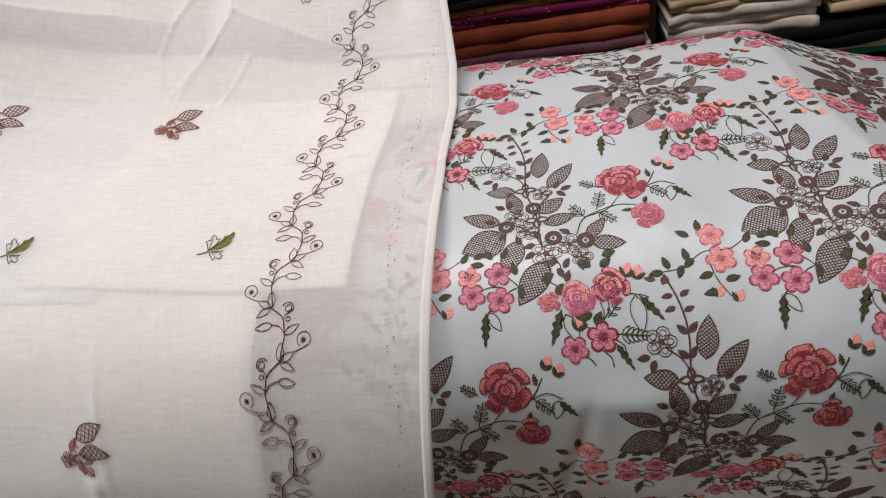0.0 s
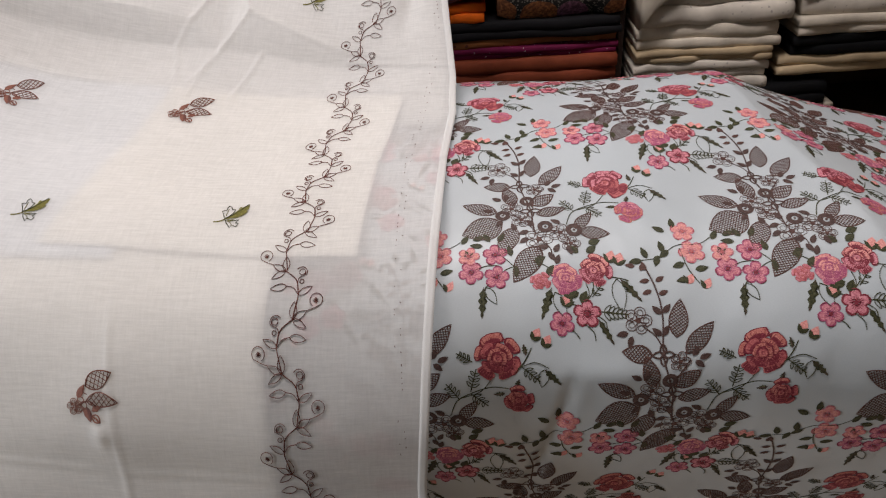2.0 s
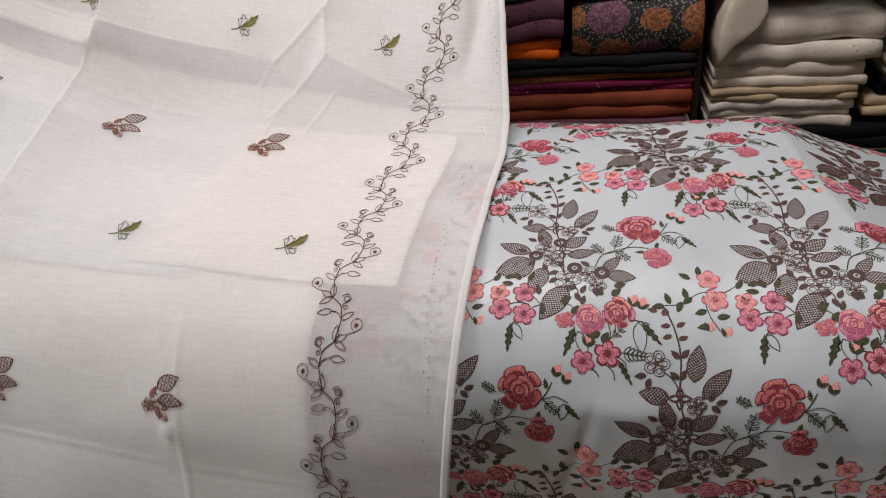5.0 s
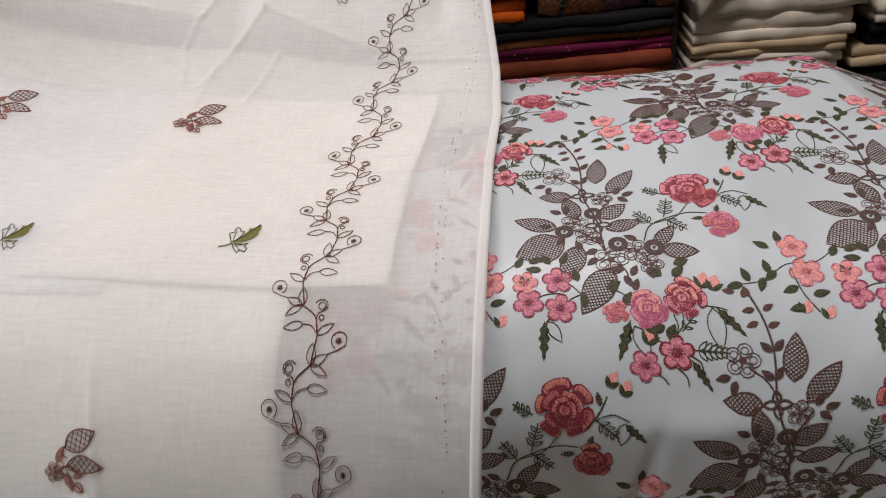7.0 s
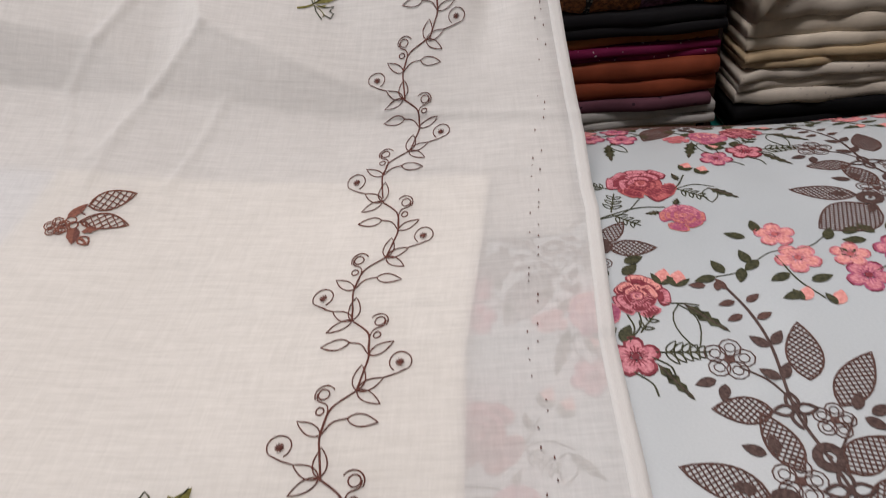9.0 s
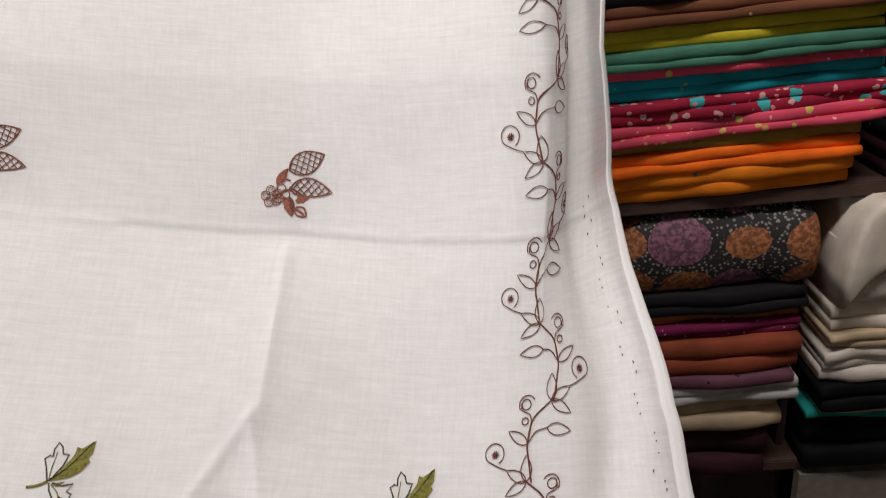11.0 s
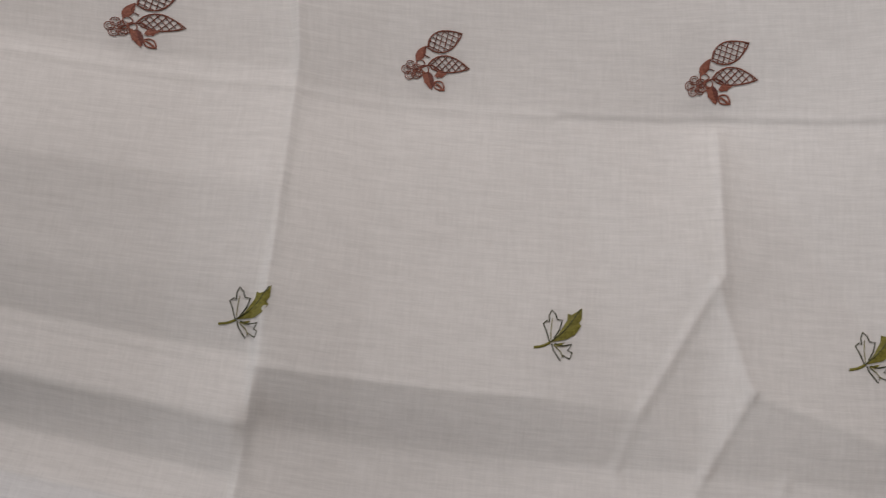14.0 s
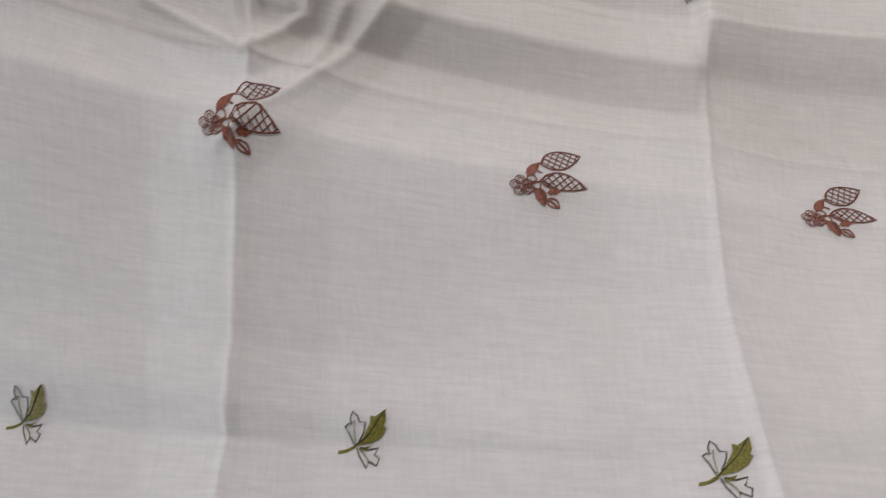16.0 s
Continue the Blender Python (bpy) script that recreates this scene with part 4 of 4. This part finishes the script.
def fabric(name, base, spot=None, spot2=None, scale=60.0, rough=0.75, cover=0.5):
    """Printed or plain dress cloth: a ground colour with blotches of print and a fine weave."""
    m, nt, b = material(name, rough)
    vec = nt.nodes.new("ShaderNodeTexCoord").outputs["Object"]
    weave = noise_of(nt, vec, 500, 2)
    fold = noise_of(nt, vec, 14, 4)
    col = ramp(nt, fold, ((0.3, tuple(0.62 * c for c in base)), (0.7, base)))
    for k, (s, sc) in enumerate(((spot, scale), (spot2, scale * 1.7))):
        if s is None:
            continue
        vo = nt.nodes.new("ShaderNodeTexVoronoi")
        vo.inputs["Scale"].default_value = sc
        nt.links.new(vec, vo.inputs["Vector"])
        wob = maths(nt, "ADD", vo.outputs["Distance"], maths(nt, "MULTIPLY", noise_of(nt, vec, sc * 2.2, 3), 0.5))
        mask = maths(nt, "LESS_THAN", wob, cover - 0.06 * k + 0.1)
        mix = nt.nodes.new("ShaderNodeMix")
        mix.data_type = "RGBA"
        nt.links.new(mask, mix.inputs[0])
        nt.links.new(col, mix.inputs[6])
        mix.inputs[7].default_value = (*s, 1)
        col = mix.outputs[2]
    nt.links.new(col, b.inputs["Base Color"])
    nt.links.new(bump(nt, weave, 0.3, 0.001), b.inputs["Normal"])
    b.inputs["Specular IOR Level"].default_value = 0.1
    return m


def folded_cloth(name, label, x0, x1, z0, z1, mat, folds=2, front=1.66, depth=0.36, sag=0.003, seed=0, slant=0.0):
    """A length of cloth folded flat: rounded folds one on another, their rims to the front."""
    rnd = random.Random(seed)
    top = new(name)
    tagged(top, label, "folded cloth", "folded fabrics on the shelves")
    cuts = [0.0] + [(k + 1 + rnd.uniform(-0.22, 0.22)) / folds for k in range(folds - 1)] + [1.0]
    for k in range(folds):
        h = (z1 - z0) * (cuts[k + 1] - cuts[k])
        rr, zc = h * 0.52, z0 + (z1 - z0) * cuts[k] + h * 0.5
        y0 = front + rnd.uniform(0.0, 0.012)
        prof = [(y0 + rr * 0.55 * (1 - math.cos(radians(a))) , rr * math.sin(radians(a))) for a in range(-90, 91, 18)]
        prof = [(front + depth, -rr)] + prof + [(front + depth, rr)]
        n = 26
        verts, faces = [], []
        ph, ph2 = rnd.uniform(0, 6), rnd.uniform(0, 6)
        e0, e1 = x0 + rnd.uniform(0, 0.006), x1 - rnd.uniform(0, 0.008)
        for i in range(n + 1):
            t = i / n
            x = e0 + (e1 - e0) * t
            end = min(1.0, 5.5 * min(t, 1 - t) + 0.45)
            dz = slant * (t - 0.5) + sag * math.sin(7 * t + ph) * 0.5 + sag * 0.4 * math.sin(17 * t + ph2) - sag * 2 * (1 - end)
            dy = 0.004 * math.sin(9 * t + ph2) + 0.002 * math.sin(23 * t + ph)
            verts += [(x, py + dy + 0.006 * (1 - end), zc + pz * (0.75 + 0.25 * end) * (1 + 0.02 * math.sin(11 * t + ph) + 0.015 * math.sin(27 * t + ph2)) + dz) for py, pz in prof]
        m_ = len(prof)
        for i in range(n):
            for j in range(m_):
                a, b = i * m_ + j, i * m_ + (j + 1) % m_
                faces.append((a, b, b + m_, a + m_))
        faces += [tuple(range(m_ - 1, -1, -1)), tuple(range(n * m_, (n + 1) * m_))]
        mesh_object("fold", verts, faces, [mat], top)
    return top


CREAM = fabric("cream_cotton", (0.68, 0.60, 0.50))
CREAM_PRINT = fabric("cream_printed_cotton", (0.70, 0.63, 0.55), (0.42, 0.37, 0.33), None, 70, 0.75, 0.30)
SAND = fabric("sand_cotton", (0.55, 0.42, 0.27))
BLACK = fabric("black_cotton", (0.006, 0.006, 0.007))
TEAL = fabric("teal_cotton", (0.02, 0.30, 0.26))


def medallions():
    """Large plum and orange rounds ringed with black and pale beads."""
    m, nt, b = material("medallion_print", 0.75)
    tc = nt.nodes.new("ShaderNodeTexCoord").outputs["Object"]
    mp = nt.nodes.new("ShaderNodeMapping")
    mp.inputs["Scale"].default_value = (1.0, 0.25, 1.35)
    nt.links.new(tc, mp.inputs[0])
    cells = nt.nodes.new("ShaderNodeTexVoronoi")
    cells.inputs["Scale"].default_value, cells.inputs["Randomness"].default_value = 11.5, 0.3
    nt.links.new(mp.outputs[0], cells.inputs["Vector"])
    pick = nt.nodes.new("ShaderNodeSeparateColor")
    nt.links.new(cells.outputs["Color"], pick.inputs[0])
    ground = ramp(nt, pick.outputs[0], ((0.35, (0.23, 0.095, 0.15)), (0.55, (0.38, 0.14, 0.05))))
    bead = nt.nodes.new("ShaderNodeTexVoronoi")
    bead.inputs["Scale"].default_value = 175
    nt.links.new(tc, bead.inputs["Vector"])
    edge = ramp(nt, bead.outputs["Distance"], ((0.25, (0.24, 0.21, 0.18)), (0.42, (0.012, 0.010, 0.010))))
    speck = ramp(nt, noise_of(nt, tc, 170, 4), ((0.42, (0.22, 0.17, 0.17)), (0.60, (1.0, 1.0, 1.0))))
    mul = nt.nodes.new("ShaderNodeMix")
    mul.data_type, mul.blend_type = "RGBA", "MULTIPLY"
    mul.inputs[0].default_value = 0.8
    nt.links.new(ground, mul.inputs[6])
    nt.links.new(speck, mul.inputs[7])
    mix = nt.nodes.new("ShaderNodeMix")
    mix.data_type = "RGBA"
    nt.links.new(maths(nt, "GREATER_THAN", maths(nt, "ADD", cells.outputs["Distance"], maths(nt, "MULTIPLY", noise_of(nt, tc, 60, 2), 0.06)), 0.57), mix.inputs[0])
    nt.links.new(mul.outputs[2], mix.inputs[6])
    nt.links.new(edge, mix.inputs[7])
    nt.links.new(mix.outputs[2], b.inputs["Base Color"])
    return m


MULTI = medallions()
ORANGE = fabric("orange_cotton", (0.86, 0.15, 0.012), None, None)
AMBER = fabric("amber_cotton", (0.75, 0.20, 0.012), (0.05, 0.16, 0.17), None, 26, 0.75, 0.22)
OLIVE_C = fabric("olive_cotton", (0.26, 0.17, 0.03), (0.17, 0.10, 0.02), None, 60, 0.75, 0.35)
PINK_P = fabric("pink_print", (0.62, 0.07, 0.12), (0.50, 0.36, 0.10), (0.70, 0.30, 0.30), 45, 0.75, 0.36)
FLORAL = fabric("bright_floral_print", (0.30, 0.015, 0.04), (0.05, 0.32, 0.33), (0.55, 0.30, 0.28), 34, 0.75, 0.46)
BLUE_P = fabric("turquoise_print", (0.01, 0.27, 0.33), (0.35, 0.28, 0.05), (0.25, 0.04, 0.12), 38, 0.75, 0.30)
GREEN_C = fabric("sea_green_cotton", (0.06, 0.18, 0.12))
YELLOW_C = fabric("mustard_print", (0.42, 0.34, 0.02), (0.12, 0.09, 0.01), None, 60, 0.75, 0.18)
BROWN_C = fabric("brown_print", (0.16, 0.06, 0.03), (0.40, 0.28, 0.16), None, 40, 0.75, 0.2)
NIGHT = fabric("dark_print", (0.014, 0.013, 0.015), (0.20, 0.17, 0.12), None, 24, 0.75, 0.2)
RUST_C = fabric("rust_cotton", (0.27, 0.062, 0.03))
MAGENTA = fabric("magenta_print", (0.17, 0.013, 0.06), (0.45, 0.35, 0.38), (0.25, 0.01, 0.02), 80, 0.75, 0.25)
GREY_C = fabric("grey_cotton", (0.56, 0.54, 0.52), (0.30, 0.28, 0.3), None, 40, 0.75, 0.2)
PLUM = fabric("plum_print", (0.045, 0.015, 0.022), (0.25, 0.14, 0.13), None, 22, 0.75, 0.12)
COPPER = fabric("copper_print", (0.28, 0.10, 0.035), (0.09, 0.03, 0.02), None, 50, 0.75, 0.3)
MAUVE = fabric("mauve_print", (0.15, 0.06, 0.085), (0.04, 0.018, 0.03), None, 60, 0.75, 0.32)
WRAP, wnt, wb = material("clear_plastic_wrap", 0.12)
wb.inputs["Transmission Weight"].default_value = 1.0
wb.inputs["IOR"].default_value = 1.2
wnt.links.new(bump(wnt, noise_of(wnt, wnt.nodes.new("ShaderNodeTexCoord").outputs["Object"], 45, 3), 0.8, 0.01), wb.inputs["Normal"])

# compartment beside the drape, from its shelf up
for x0, x1, z0, z1, m, folds, slant, label in (
        (0.02, 0.510, 0.812, 0.905, PLUM, 2, 0.0, "dark plum printed fabric folded on the shelf"),
        (0.02, 0.525, 0.905, 0.962, SAND, 1, 0.0, "sand-coloured plain cotton in a thick fold"),
        (0.03, 0.548, 0.962, 0.998, GREY_C, 1, 0.006, "pale grey printed cotton, folded"),
        (0.03, 0.535, 0.998, 1.018, MAUVE, 1, 0.0, "mauve printed cotton in a thin fold"),
        (0.03, 0.538, 1.018, 1.075, RUST_C, 1, 0.004, "rust-red plain cotton folded thick"),
        (0.05, 0.540, 1.075, 1.100, MAGENTA, 2, 0.0, "magenta and red printed cotton, folded"),
        (0.05, 0.540, 1.100, 1.118, COPPER, 1, 0.008, "copper-brown printed cotton, folded"),
        (0.04, 0.545, 1.118, 1.156, NIGHT, 1, 0.0, "near-black printed cotton, folded"),
        (0.28, 0.548, 1.156, 1.272, MULTI, 1, 0.0, "patchwork fabric with plum and orange medallions"),
        (0.05, 0.262, 1.156, 1.195, ORANGE, 1, 0.0, "bright orange cotton bundle"),
        (0.03, 0.270, 1.195, 1.272, MAUVE, 1, 0.03, "mauve print bundle with dark rings"),
        (0.20, 0.580, 1.304, 1.344, AMBER, 1, 0.006, "amber orange cotton with a teal flower print"),
        (0.22, 0.585, 1.344, 1.372, ORANGE, 1, 0.004, "bright orange cotton, folded on the stack"),
        (0.23, 0.590, 1.372, 1.390, OLIVE_C, 1, 0.0, "olive printed cotton in a thin fold"),
        (0.22, 0.615, 1.390, 1.414, PINK_P, 1, 0.010, "pink and yellow floral cotton, folded"),
        (0.22, 0.620, 1.414, 1.440, FLORAL, 1, 0.004, "crimson and turquoise floral cotton, folded"),
        (0.24, 0.615, 1.440, 1.470, BLUE_P, 1, 0.0, "turquoise floral cotton, folded"),
        (0.22, 0.610, 1.470, 1.482, PINK_P, 1, 0.0, "deep pink cotton in a thin fold"),
        (0.22, 0.600, 1.482, 1.506, GREEN_C, 1, 0.0, "sea-green plain cotton, folded"),
        (0.23, 0.600, 1.506, 1.534, YELLOW_C, 1, 0.0, "mustard cotton with a fine dark print"),
        (0.22, 0.600, 1.534, 1.560, BROWN_C, 1, 0.0, "brown printed cotton, folded"),
        (0.22, 0.600, 1.560, 1.612, NIGHT, 2, 0.0, "black cotton with pale printed leaves"),
        (0.22, 0.600, 1.612, 1.70, PLUM, 3, 0.0, "plum printed cotton, folded on top"),
        (0.566, 0.95, 0.812, 0.908, BLACK, 2, 0.0, "black cotton folded on the shelf"),
        (0.566, 1.02, 0.908, 0.924, TEAL, 1, 0.0, "teal cotton in a thin fold"),
        (0.58, 1.02, 0.924, 0.938, CREAM, 1, 0.0, "cream cotton in a thin fold"),
        (0.570, 1.00, 0.938, 0.988, BLACK, 2, 0.0, "plain black cotton folded on the shelf"),
        (0.570, 0.862, 0.988, 1.050, CREAM_PRINT, 3, -0.004, "off-white cotton in several soft folds"),
        (0.570, 0.868, 1.050, 1.078, SAND, 1, -0.004, "sand-coloured cotton fold in the cream stack"),
        (0.572, 0.875, 1.078, 1.128, CREAM, 2, -0.006, "cream cotton in soft rounded folds"),
        (0.572, 0.890, 1.128, 1.225, CREAM_PRINT, 1, 0.0, "cream cotton with a faint grey print, bundled"),
        (0.905, 1.35, 1.09, 1.13, CREAM, 1, 0.0, "cream cotton in a soft fold"),
        (0.905, 1.35, 1.13, 1.215, CREAM_PRINT, 1, 0.0, "cream printed bundle on the shelf"),
        (0.880, 1.35, 1.004, 1.046, SAND, 1, 0.0, "sand printed cotton, folded"),
        (0.905, 1.35, 1.046, 1.09, BLACK, 1, 0.0, "black cotton folded between cream bundles"),
        (0.63, 1.00, 1.304, 1.345, PLUM, 1, 0.0, "dark wine cotton, folded"),
        (0.64, 1.00, 1.345, 1.46, NIGHT, 3, 0.0, "dark green and black cotton stack")):
    if m is not MULTI and z1 - z0 > 0.022:
        folds = max(folds, 2)
    folded_cloth("folded_fabric", label, x0, x1, z0, z1, m, folds, 1.66 + 0.02 * ((x0 * 37) % 1), 0.36, 0.001 if z1 - z0 < 0.06 else 0.004, int(z0 * 1000), slant)

# the rolled corner that stands up from the cream stack
roll = new("rolled_cloth")
tagged(roll, "cream cotton corner turned up and rolled at the stack's end", "cloth")
lobe = [(0.572, 1.130), (0.571, 1.175), (0.577, 1.225), (0.590, 1.268), (0.612, 1.286), (0.638, 1.286), (0.657, 1.268), (0.663, 1.240),
        (0.655, 1.214), (0.634, 1.192), (0.606, 1.172), (0.588, 1.150)]
cx, cz = 0.615, 1.220
rings = [(1.640, 0.50), (1.640, 0.80), (1.642, 0.93), (1.647, 0.985), (1.655, 1.0), (1.80, 0.97), (1.98, 0.90)]
verts = [(cx + k * (x - cx), y + 0.10 * (x - 0.572), cz + k * (z - cz)) for y, k in rings for x, z in lobe]
m_ = len(lobe)
faces = [(a * m_ + i, a * m_ + (i + 1) % m_, (a + 1) * m_ + (i + 1) % m_, (a + 1) * m_ + i) for a in range(len(rings) - 1) for i in range(m_)]
faces += [tuple(range(m_ - 1, -1, -1)), tuple(range(len(verts) - m_, len(verts)))]
mesh_object("turned_corner", verts, faces, [CREAM], roll)
wrap = new("plastic_wrapped_cloth")
tagged(wrap, "dark wine cloth wrapped in clear crinkled plastic", "packed cloth")
bm = box(bmesh.new(), 0.612, 1.02, 1.63, 1.66, 1.308, 1.44, 0.012)
part("plastic_cover", bm, WRAP, wrap)
